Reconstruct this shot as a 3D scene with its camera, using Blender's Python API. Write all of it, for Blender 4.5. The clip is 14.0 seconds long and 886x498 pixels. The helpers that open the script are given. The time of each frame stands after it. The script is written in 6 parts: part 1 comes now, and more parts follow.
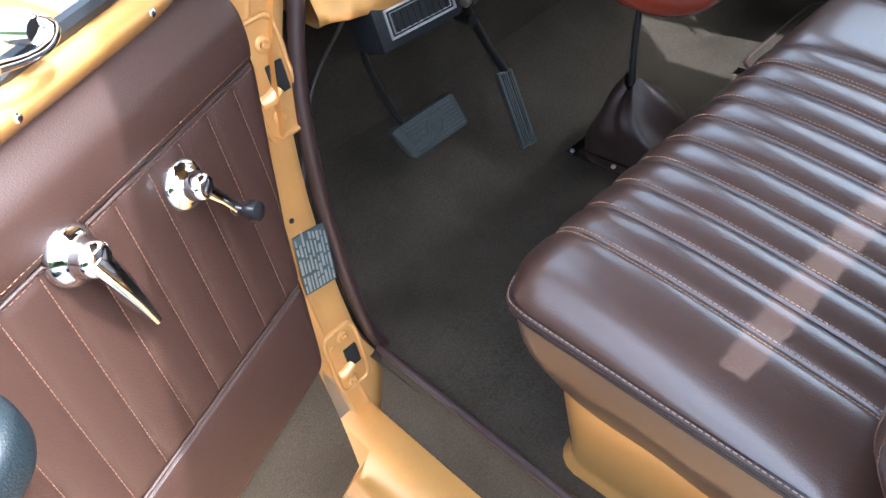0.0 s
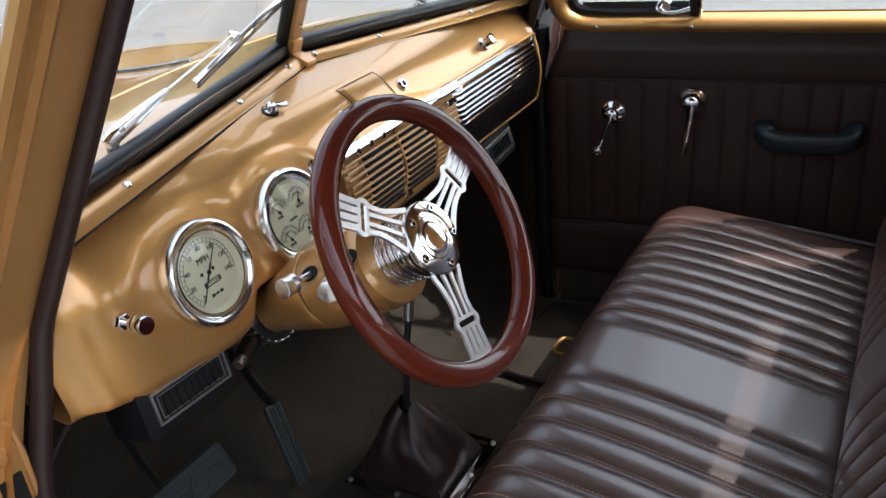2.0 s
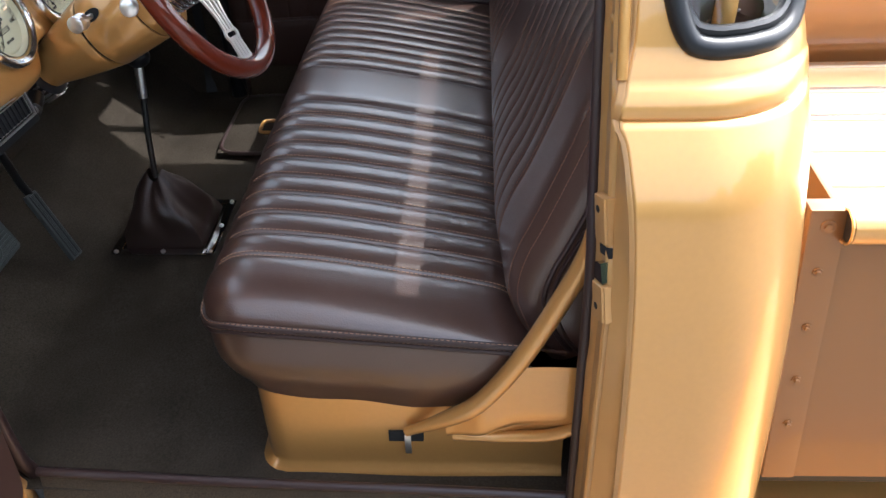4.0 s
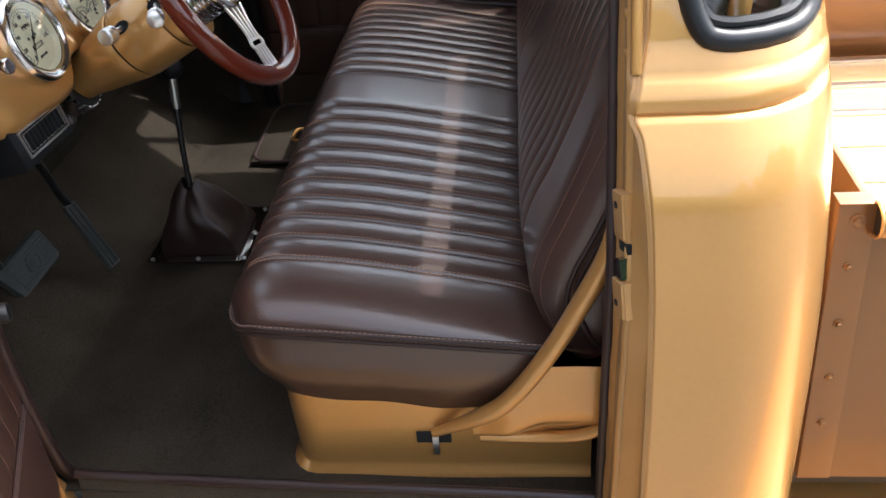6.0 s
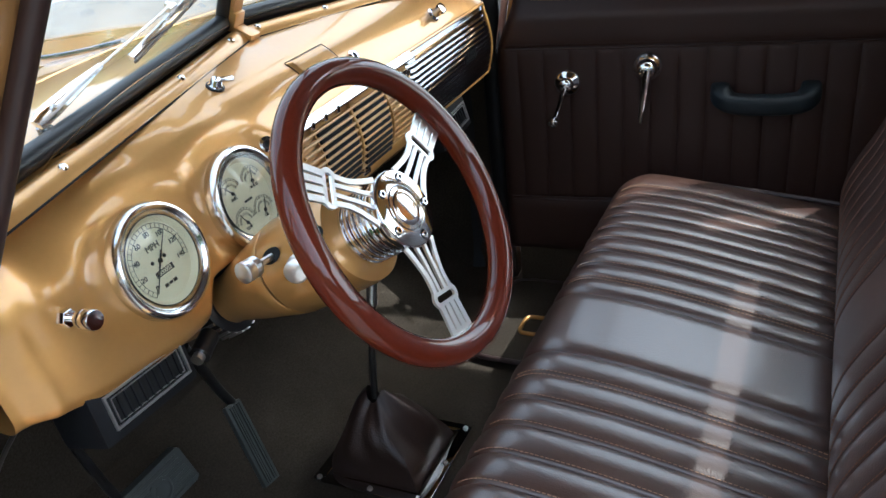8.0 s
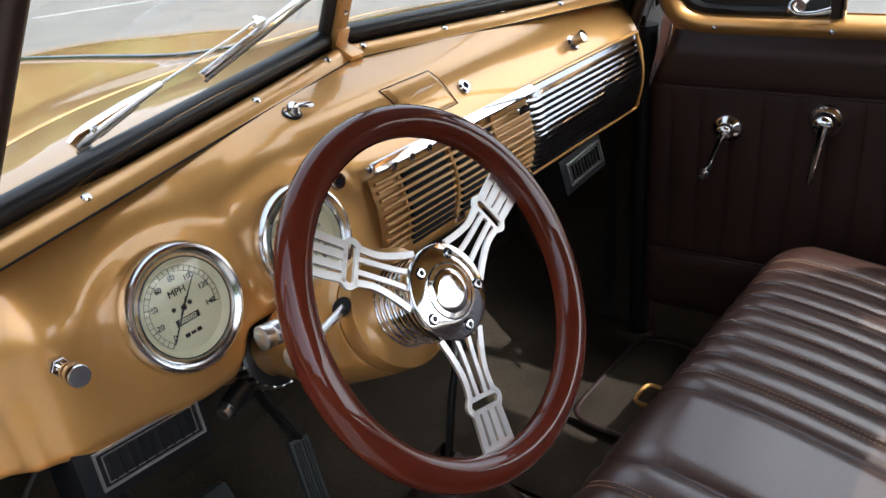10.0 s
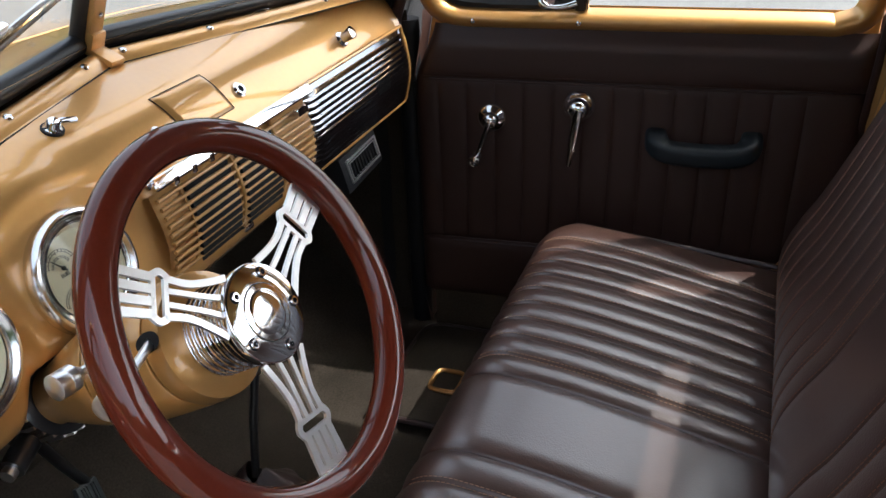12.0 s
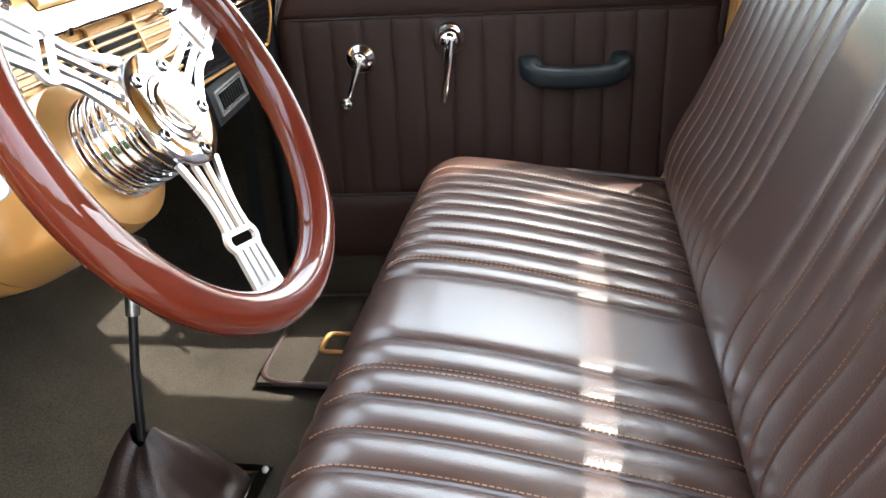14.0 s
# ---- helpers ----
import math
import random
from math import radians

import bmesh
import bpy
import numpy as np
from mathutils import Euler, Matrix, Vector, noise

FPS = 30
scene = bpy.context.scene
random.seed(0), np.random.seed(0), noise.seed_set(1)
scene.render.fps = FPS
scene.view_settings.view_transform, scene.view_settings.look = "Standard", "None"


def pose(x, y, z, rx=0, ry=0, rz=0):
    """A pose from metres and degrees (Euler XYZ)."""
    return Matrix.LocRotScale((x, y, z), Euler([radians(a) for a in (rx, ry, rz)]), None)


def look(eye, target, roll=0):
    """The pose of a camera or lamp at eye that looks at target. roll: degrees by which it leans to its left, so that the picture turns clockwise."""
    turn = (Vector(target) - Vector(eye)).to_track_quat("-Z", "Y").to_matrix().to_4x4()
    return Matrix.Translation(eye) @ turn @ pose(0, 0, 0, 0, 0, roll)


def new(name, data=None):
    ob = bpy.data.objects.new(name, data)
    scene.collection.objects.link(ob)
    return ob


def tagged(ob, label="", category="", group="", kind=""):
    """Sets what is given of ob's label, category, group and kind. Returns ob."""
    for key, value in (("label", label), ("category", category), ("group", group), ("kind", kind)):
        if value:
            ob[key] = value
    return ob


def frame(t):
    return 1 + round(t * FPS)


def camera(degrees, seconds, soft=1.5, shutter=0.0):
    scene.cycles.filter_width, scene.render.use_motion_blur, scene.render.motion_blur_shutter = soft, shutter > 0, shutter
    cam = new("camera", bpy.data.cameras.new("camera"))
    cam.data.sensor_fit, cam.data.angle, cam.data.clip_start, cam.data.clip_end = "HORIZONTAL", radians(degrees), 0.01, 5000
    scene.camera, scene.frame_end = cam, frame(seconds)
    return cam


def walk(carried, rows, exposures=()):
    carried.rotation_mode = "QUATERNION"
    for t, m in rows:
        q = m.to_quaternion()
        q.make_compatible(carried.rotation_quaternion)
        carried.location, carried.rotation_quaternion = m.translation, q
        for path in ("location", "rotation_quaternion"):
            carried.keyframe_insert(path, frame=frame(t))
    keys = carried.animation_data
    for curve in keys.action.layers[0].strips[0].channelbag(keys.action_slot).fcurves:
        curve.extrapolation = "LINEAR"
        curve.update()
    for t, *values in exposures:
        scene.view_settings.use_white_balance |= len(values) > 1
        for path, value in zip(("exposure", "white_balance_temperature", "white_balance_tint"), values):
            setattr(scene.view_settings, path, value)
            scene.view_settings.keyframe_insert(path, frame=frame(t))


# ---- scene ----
cam = camera(55.64, 14.0, soft=1.5)
# seconds, place, Euler angles
PATH = [
    (0, -0.3755, -0.0385, 1.0425, 48.82, 10.91, -43.87),
    (0.3, -0.3719, 0.0458, 1.0537, 54.35, 9.23, -46.49),
    (0.5, -0.3651, 0.0714, 1.0890, 59.23, 8.70, -49.56),
    (1, -0.3455, 0.0895, 1.1279, 64.43, 7.69, -56.48),
    (1.5, -0.3187, 0.1012, 1.1241, 63.81, 4.89, -59.13),
    (2, -0.2863, 0.1156, 1.1266, 63.18, 5.19, -61.80),
    (2.5, -0.3548, 0.2076, 1.1159, 62.75, 4.92, -78.35),
    (2.7, -0.4348, 0.2437, 1.1184, 61.04, 4.75, -86.07),
    (3, -0.5243, 0.2735, 1.1146, 57.15, 1.34, -92.18),
    (3.5, -0.6847, 0.2156, 1.1071, 56.32, 1.40, -90.43),
    (3.7, -0.7520, 0.1746, 1.0977, 54.54, 1.12, -88.46),
    (5.8, -0.8452, 0.0910, 1.0860, 53.83, 4.17, -86.42),
    (6, -0.7947, 0.1164, 1.0867, 54.41, 4.21, -86.13),
    (6.5, -0.6419, 0.1997, 1.0939, 56.74, 3.80, -88.65),
    (7, -0.5167, 0.2229, 1.1034, 57.97, 3.82, -84.92),
    (7.5, -0.3706, 0.1798, 1.0930, 59.77, 3.62, -76.03),
    (8, -0.2608, 0.1725, 1.0779, 62.23, 6.22, -66.72),
    (8.2, -0.2160, 0.2039, 1.0761, 62.73, 5.27, -64.30),
    (10.3, -0.0403, 0.1470, 1.0749, 63.36, 5.15, -52.37),
    (10.5, -0.0388, 0.1501, 1.0773, 63.09, 4.76, -54.22),
    (11, -0.0395, 0.1611, 1.0796, 63.10, 4.10, -58.83),
    (11.5, -0.0447, 0.1816, 1.0838, 62.59, 2.94, -64.52),
    (12, -0.0491, 0.2070, 1.0884, 61.50, 2.08, -69.76),
    (12.5, -0.0657, 0.2386, 1.0802, 59.65, 2.79, -76.53),
    (13, -0.0828, 0.2410, 1.0531, 54.49, 2.71, -79.11),
    (13.5, -0.0718, 0.2354, 0.9688, 52.75, 5.19, -76.33),
    (13.8, -0.0766, 0.2830, 0.9399, 57.26, 1.76, -79.82),
    (14, -0.0947, 0.2933, 0.8516, 65.23, 2.42, -82.00),
]
walk(cam, [(t, pose(*p)) for t, *p in PATH],
     exposures=[(0, 3.45, 5400, 6), (0.5, 3.0, 5500, 5), (1, 2.25, 5900, 5), (1.5, 2.08, 5950, 10), (2.5, 2.25, 6050, 10), (3, 2.9, 5950, 10), (3.5, 2.7, 5900, 10), (5.8, 2.2, 6150, 10), (7, 2.22, 5900, 6), (8, 2.45, 5700, 4), (10.3, 2.06, 6200, 10), (12, 2.15, 6150, 10), (12.6, 2.65, 5900, 10), (13.1, 3.3, 6150, 5), (14, 3.85, 6200, 5)])

# ---- light: open sky, high sun from behind the cab on the passenger side ----
SUN_DIR = Vector((0.30, -0.575, 0.87)).normalized()
world = bpy.data.worlds.new("sky")
scene.world = world
world.use_nodes = True
wn = world.node_tree.nodes
sky = wn.new("ShaderNodeTexSky")
sky.sky_type = "NISHITA"
sky.sun_disc = False
sky.sun_elevation = math.asin(SUN_DIR.z)
sky.sun_rotation = math.atan2(SUN_DIR.x, SUN_DIR.y)
sky.air_density, sky.dust_density, sky.ozone_density = 1.0, 5.0, 1.0
haze = wn.new("ShaderNodeHueSaturation")
haze.inputs["Saturation"].default_value = 0.46
world.node_tree.links.new(sky.outputs[0], haze.inputs["Color"])
world.node_tree.links.new(haze.outputs[0], wn["Background"].inputs[0])
wn["Background"].inputs[1].default_value = 0.15
sun = new("sun", bpy.data.lights.new("sun", "SUN"))
sun.data.energy, sun.data.angle, sun.data.color = 1.2, radians(0.6), (1.0, 0.95, 0.88)
sun.matrix_world = look(SUN_DIR * 20, (0, 0, 0))


# ---- materials ----
def mat(name, base, rough=0.5, metal=0.0, coat=0.0, coat_rough=0.05, var=0.0, var_scale=8.0, bump=0.0, bump_scale=200.0,
        fine=0.0, sheen=0.0, rough_var=0.0, spec=0.5, voronoi=False):
    m = bpy.data.materials.new(name)
    m.use_nodes = True
    nt = m.node_tree
    b = nt.nodes["Principled BSDF"]
    b.inputs["Base Color"].default_value = (*base, 1)
    b.inputs["Roughness"].default_value = rough
    b.inputs["Metallic"].default_value = metal
    b.inputs["Coat Weight"].default_value = coat
    b.inputs["Coat Roughness"].default_value = coat_rough
    b.inputs["Specular IOR Level"].default_value = spec
    b.inputs["Sheen Weight"].default_value = sheen
    co = nt.nodes.new("ShaderNodeTexCoord")
    if var or fine:
        n1 = nt.nodes.new("ShaderNodeTexNoise")
        n1.inputs["Scale"].default_value, n1.inputs["Detail"].default_value = var_scale, 6
        n2 = nt.nodes.new("ShaderNodeTexNoise")
        n2.inputs["Scale"].default_value, n2.inputs["Detail"].default_value = var_scale * 40, 2
        for n in (n1, n2):
            nt.links.new(co.outputs["Object"], n.inputs["Vector"])
        a = nt.nodes.new("ShaderNodeMath")
        a.operation = "MULTIPLY_ADD"
        nt.links.new(n1.outputs[0], a.inputs[0])
        a.inputs[1].default_value, a.inputs[2].default_value = 2 * var, 1 - var
        c = nt.nodes.new("ShaderNodeMath")
        c.operation = "MULTIPLY_ADD"
        nt.links.new(n2.outputs[0], c.inputs[0])
        c.inputs[1].default_value, c.inputs[2].default_value = 2 * fine, 1 - fine
        d = nt.nodes.new("ShaderNodeMath")
        d.operation = "MULTIPLY"
        nt.links.new(a.outputs[0], d.inputs[0])
        nt.links.new(c.outputs[0], d.inputs[1])
        v = nt.nodes.new("ShaderNodeVectorMath")
        v.operation = "SCALE"
        v.inputs[0].default_value = base
        nt.links.new(d.outputs[0], v.inputs["Scale"])
        nt.links.new(v.outputs[0], b.inputs["Base Color"])
        if rough_var:
            r = nt.nodes.new("ShaderNodeMath")
            r.operation = "MULTIPLY_ADD"
            nt.links.new(n1.outputs[0], r.inputs[0])
            r.inputs[1].default_value, r.inputs[2].default_value = 2 * rough_var, rough - rough_var
            nt.links.new(r.outputs[0], b.inputs["Roughness"])
    if bump:
        t = nt.nodes.new("ShaderNodeTexVoronoi" if voronoi else "ShaderNodeTexNoise")
        t.inputs["Scale"].default_value = bump_scale
        nt.links.new(co.outputs["Object"], t.inputs["Vector"])
        bp = nt.nodes.new("ShaderNodeBump")
        bp.inputs["Strength"].default_value, bp.inputs["Distance"].default_value = bump, 0.001
        nt.links.new(t.outputs[0], bp.inputs["Height"])
        nt.links.new(bp.outputs[0], b.inputs["Normal"])
    return m


GOLD = mat("gold_metallic_paint", (0.62, 0.330, 0.100), 0.36, 0.58, 1.0, 0.03, var=0.06, var_scale=3, fine=0.04, rough_var=0.04)
GOLD_DULL = mat("gold_paint_worn", (0.50, 0.27, 0.09), 0.42, 0.35, 0.5, 0.12, var=0.15, var_scale=14, bump=0.15, bump_scale=60)
LEATHER = mat("brown_leather", (0.056, 0.0265, 0.0185), 0.38, 0, 0.75, 0.20, spec=0.7, var=0.10, var_scale=6, fine=0.08, bump=0.22, bump_scale=420, rough_var=0.05, voronoi=True)
BOOT = mat("dark_boot_leather", (0.034, 0.0195, 0.0155), 0.42, var=0.2, var_scale=14, fine=0.1, bump=0.3, bump_scale=350, voronoi=True)
PANEL = mat("brown_vinyl", (0.037, 0.0172, 0.0126), 0.48, spec=0.38, var=0.08, var_scale=5, fine=0.06, bump=0.2, bump_scale=520, voronoi=True)
THREAD = mat("tan_thread", (0.34, 0.205, 0.13), 0.8)
THREAD_DIM = mat("brown_thread", (0.19, 0.10, 0.065), 0.8)
PIPING = mat("brown_piping", (0.030, 0.016, 0.015), 0.42, var=0.1, var_scale=20)
CARPET = mat("brown_carpet", (0.040, 0.0325, 0.0245), 0.95, var=0.60, var_scale=7, fine=0.7, bump=1.0, bump_scale=900, spec=0.1)
SILL_CARPET = mat("lighter_brown_carpet", (0.064, 0.049, 0.034), 0.95, var=0.35, var_scale=9, fine=0.7, bump=1.0, bump_scale=700, spec=0.1)
CHROME = mat("chrome", (0.82, 0.82, 0.83), 0.07, 1.0, var=0.05, var_scale=30, rough_var=0.035, fine=0.03)
BEZEL = mat("bright_bezel_metal", (0.80, 0.81, 0.83), 0.17, 1.0, var=0.04, var_scale=30)
# chrome with the reflection of a dark cab put into its base colour
CHROME_DARK = mat("darkened_chrome", (0.26, 0.27, 0.30), 0.12, 1.0)
ALU = mat("brushed_aluminium", (0.86, 0.86, 0.86), 0.30, 1.0, var=0.05, var_scale=40, bump=0.06, bump_scale=300)
WOOD = mat("red_mahogany_lacquer", (0.108, 0.0125, 0.0030), 0.6, 0, 1.0, 0.008, spec=0.12, var=0.22, var_scale=9, fine=0.10)
RUBBER = mat("black_rubber", (0.009, 0.010, 0.012), 0.38, var=0.15, var_scale=15, bump=0.1, bump_scale=200)
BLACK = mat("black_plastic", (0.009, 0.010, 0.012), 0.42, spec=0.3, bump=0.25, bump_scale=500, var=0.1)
BLACK_METAL = mat("black_painted_steel", (0.012, 0.012, 0.013), 0.3, 0, 0.4, 0.2)
PEDAL = mat("grey_pedal_rubber", (0.045, 0.051, 0.051), 0.36, var=0.2, var_scale=25, bump=0.2, bump_scale=150)
GREEN_BLACK = mat("dark_armrest_plastic", (0.009, 0.0135, 0.0165), 0.44, spec=0.32, var=0.1, var_scale=12, bump=0.3, bump_scale=420, voronoi=True)
DIAL = mat("cream_dial", (0.80, 0.735, 0.53), 0.5, var=0.04, var_scale=30)
INK = mat("black_print", (0.02, 0.02, 0.02), 0.5)
DARK = mat("dark_void", (0.006, 0.006, 0.006), 0.9)
PLATE = mat("worn_data_plate", (0.10, 0.14, 0.16), 0.4, 0.6, var=0.35, var_scale=60, bump=0.3, bump_scale=150)
PLATE_MARK = mat("bare_plate_metal", (0.42, 0.46, 0.45), 0.4, 0.7, var=0.3, var_scale=80)
HEADLINER = mat("brown_headliner", (0.075, 0.052, 0.038), 0.9, var=0.1, fine=0.1)
# bed floor's gold, made paler to carry the glare of the sun
BED_SUNLIT = mat("gold_bed_floor_sunlit", (0.74, 0.52, 0.26), 0.35, 0.1, 0.8, 0.1, var=0.15, var_scale=5, fine=0.05)
# same gold paint as the cab, darkened for the shade behind it
BED_SHADED = mat("gold_bed_side_shaded", (0.27, 0.125, 0.043), 0.36, 0.5, 0.6, 0.06, var=0.08, var_scale=4)
ASPHALT = mat("asphalt", (0.112, 0.108, 0.100), 0.9, var=0.30, var_scale=2.2, fine=0.95, bump=1.0, bump_scale=120)
LINE = mat("faded_road_paint", (0.22, 0.22, 0.215), 0.85, var=0.4, var_scale=6, fine=0.3)


def glass_mat(name, tint=(1, 1, 1), rough=0.0, gloss=0.05):
    m = bpy.data.materials.new(name)
    m.use_nodes = True
    nt = m.node_tree
    out = nt.nodes["Material Output"]
    nt.nodes.remove(nt.nodes["Principled BSDF"])
    tr, gl, mx, lw = (nt.nodes.new("ShaderNode" + k) for k in ("BsdfTransparent", "BsdfGlossy", "MixShader", "LayerWeight"))
    tr.inputs[0].default_value = (*tint, 1)
    gl.inputs["Roughness"].default_value = rough
    pw, ma = nt.nodes.new("ShaderNodeMath"), nt.nodes.new("ShaderNodeMath")
    pw.operation, ma.operation = "POWER", "MULTIPLY_ADD"
    pw.inputs[1].default_value = 4.0
    ma.inputs[1].default_value, ma.inputs[2].default_value = 0.85, gloss
    lw.inputs[0].default_value = 0.5
    nt.links.new(lw.outputs["Facing"], pw.inputs[0])
    nt.links.new(pw.outputs[0], ma.inputs[0])
    nt.links.new(ma.outputs[0], mx.inputs[0])
    nt.links.new(tr.outputs[0], mx.inputs[1])
    nt.links.new(gl.outputs[0], mx.inputs[2])
    nt.links.new(mx.outputs[0], out.inputs[0])
    return m


GLASS = glass_mat("clear_glass", (0.93, 0.96, 0.94))
TINTED = glass_mat("tinted_glass", (0.78, 0.80, 0.80))


# ---- mesh helpers ----
def empty(name, label, category, at=(0, 0, 0), group="", kind=""):
    ob = new(name)
    ob.location = at
    ob.empty_display_size = 0.05
    return tagged(ob, label, category, group, kind)


def finish(bm, name, material, smooth=True):
    bmesh.ops.remove_doubles(bm, verts=bm.verts, dist=1e-5)
    bmesh.ops.recalc_face_normals(bm, faces=bm.faces)
    me = bpy.data.meshes.new(name)
    bm.to_mesh(me)
    bm.free()
    me.materials.append(material)
    if smooth:
        me.polygons.foreach_set("use_smooth", [True] * len(me.polygons))
        me.set_sharp_from_angle(angle=radians(38))
    return me


def part(name, bm, material, parent, label="", smooth=True):
    """One mesh object under a thing or part; vertices are given in the world."""
    ob = new(name, finish(bm, name, material, smooth))
    if parent is not None:
        ob.parent = parent
        bpy.context.view_layer.update()
        ob.matrix_parent_inverse = parent.matrix_world.inverted()
    return tagged(ob, label)


def thing(name, bm, material, label, category, group="", kind="", smooth=True):
    return tagged(new(name, finish(bm, name, material, smooth)), label, category, group, kind)


def loft(bm, f, nu, nv, close_u=False, keep=None):
    """A sheet f(u, v) with u, v from 0 to 1."""
    grid = [[bm.verts.new(f(i / nu, j / nv)) for j in range(nv + 1)] for i in range(nu if close_u else nu + 1)]
    for i in range(nu):
        for j in range(nv):
            if keep and not keep((i + 0.5) / nu, (j + 0.5) / nv):
                continue
            a, b = grid[i], grid[(i + 1) % len(grid)]
            try:
                bm.faces.new((a[j], b[j], b[j + 1], a[j + 1]))
            except ValueError:
                pass
    return bm


def spline(points, n):
    """n + 1 points of a Catmull-Rom curve through the given ones."""
    p = [Vector(q) for q in points]
    p = [2 * p[0] - p[1]] + p + [2 * p[-1] - p[-2]]
    out, segs = [], len(p) - 3
    for i in range(n + 1):
        s = min(i / n * segs, segs - 1e-6)
        k, t = int(s), s - int(s)
        a, b, c, d = p[k:k + 4]
        out.append(0.5 * (2 * b + (c - a) * t + (2 * a - 5 * b + 4 * c - d) * t * t + (3 * b - a - 3 * c + d) * t ** 3))
    return out


def tube(bm, points, r, n=12, closed=False, flat=1.0):
    """A round bar along points; r a radius or one for each point."""
    pts = [Vector(p) for p in points]
    rs = r if isinstance(r, (list, tuple)) else [r] * len(pts)
    rings, up = [], None
    for i, p in enumerate(pts):
        if closed:
            d = pts[(i + 1) % len(pts)] - pts[i - 1]
        else:
            d = pts[min(i + 1, len(pts) - 1)] - pts[max(i - 1, 0)]
        d.normalize()
        if up is None:
            up = d.orthogonal().normalized()
        up = (up - up.dot(d) * d).normalized()
        s = d.cross(up)
        rings.append([bm.verts.new(p + rs[i] * (math.cos(2 * math.pi * k / n) * up + flat * math.sin(2 * math.pi * k / n) * s)) for k in range(n)])
    for i in range(len(rings) if closed else len(rings) - 1):
        a, b = rings[i], rings[(i + 1) % len(rings)]
        for k in range(n):
            bm.faces.new((a[k], a[(k + 1) % n], b[(k + 1) % n], b[k]))
    if not closed:
        bm.faces.new(rings[0][::-1])
        bm.faces.new(rings[-1])
    return bm


def lathe(bm, profile, m, n=40, cap=True):
    """Turns (radius, height) pairs about the z axis of m."""
    rings = [[bm.verts.new(m @ Vector((r * math.cos(2 * math.pi * k / n), r * math.sin(2 * math.pi * k / n), h))) for k in range(n)] for r, h in profile]
    for a, b in zip(rings, rings[1:]):
        for k in range(n):
            bm.faces.new((a[k], a[(k + 1) % n], b[(k + 1) % n], b[k]))
    if cap:
        bm.faces.new(rings[0][::-1])
        bm.faces.new(rings[-1])
    return bm


def box(bm, centre, size, m=None, bevel=0.0, seg=2):
    """A box with rounded edges; centre and size in the axes of m."""
    c = bmesh.new()
    bmesh.ops.create_cube(c, size=1, matrix=Matrix.Translation(centre) @ Matrix.Diagonal((*size, 1)))
    if bevel:
        bmesh.ops.bevel(c, geom=c.edges[:], offset=bevel, segments=seg, affect="EDGES", profile=0.7)
    m = m or Matrix()
    made = {v: bm.verts.new(m @ v.co) for v in c.verts}
    for f in c.faces:
        bm.faces.new([made[v] for v in f.verts])
    c.free()
    return bm


def prism(bm, outline, depth, m=None):
    """A flat outline of (x, y) pairs, thickened along z by depth either way, in the axes of m."""
    m = m or Matrix()
    top = [bm.verts.new(m @ Vector((x, y, depth))) for x, y in outline]
    low = [bm.verts.new(m @ Vector((x, y, -depth))) for x, y in outline]
    bm.faces.new(top)
    bm.faces.new(low[::-1])
    for i in range(len(top)):
        j = (i + 1) % len(top)
        bm.faces.new((top[i], low[i], low[j], top[j]))
    return bm


def axes(at, z_axis, x_hint=(1, 0, 0)):
    """A pose at a place whose z axis points along z_axis."""
    z = Vector(z_axis).normalized()
    x = Vector(x_hint)
    x = (x - x.dot(z) * z).normalized()
    y = z.cross(x)
    return Matrix(((x.x, y.x, z.x, at[0]), (x.y, y.y, z.y, at[1]), (x.z, y.z, z.z, at[2]), (0, 0, 0, 1)))


def letters(text, size, m, material, name, parent, thick=0.0004):
    """Raised print in the built-in font, centred on m."""
    cu = bpy.data.curves.new(name, "FONT")
    cu.body, cu.size, cu.align_x, cu.align_y, cu.extrude = text, size, "CENTER", "CENTER", thick
    tmp = new(name, cu)
    dg = bpy.context.evaluated_depsgraph_get()
    me = bpy.data.meshes.new_from_object(tmp.evaluated_get(dg))
    bpy.data.objects.remove(tmp)
    bpy.data.curves.remove(cu)
    me.transform(m)
    me.materials.clear()
    me.materials.append(material)
    ob = new(name, me)
    ob.parent = parent
    bpy.context.view_layer.update()
    ob.matrix_parent_inverse = parent.matrix_world.inverted()
    return ob


def smooth01(t):
    t = min(max(t, 0.0), 1.0)
    return t * t * (3 - 2 * t)


def bulge(d, r):
    """Quarter-round rise from 0 at d = 0 to 1 at d = r."""
    t = min(max(d / r, 0.0), 1.0)
    return math.sqrt(max(0.0, 1 - (1 - t) ** 2))


def curve(x, pairs):
    """Smooth curve through the given pairs."""
    n = len(pairs)
    if x <= pairs[0][0]:
        return pairs[0][1]
    if x >= pairs[-1][0]:
        return pairs[-1][1]
    k = max(i for i in range(n - 1) if pairs[i][0] <= x)

    def slope(i):
        a, b = pairs[max(i - 1, 0)], pairs[min(i + 1, n - 1)]
        return (b[1] - a[1]) / (b[0] - a[0])

    (x0, p), (x1, q) = pairs[k], pairs[k + 1]
    h = x1 - x0
    t = (x - x0) / h
    return (2 * t ** 3 - 3 * t * t + 1) * p + (t ** 3 - 2 * t * t + t) * h * slope(k) + (3 * t * t - 2 * t ** 3) * q + (t ** 3 - t * t) * h * slope(k + 1)


MID = 0.80          # middle of the cab
GROUND = -0.60

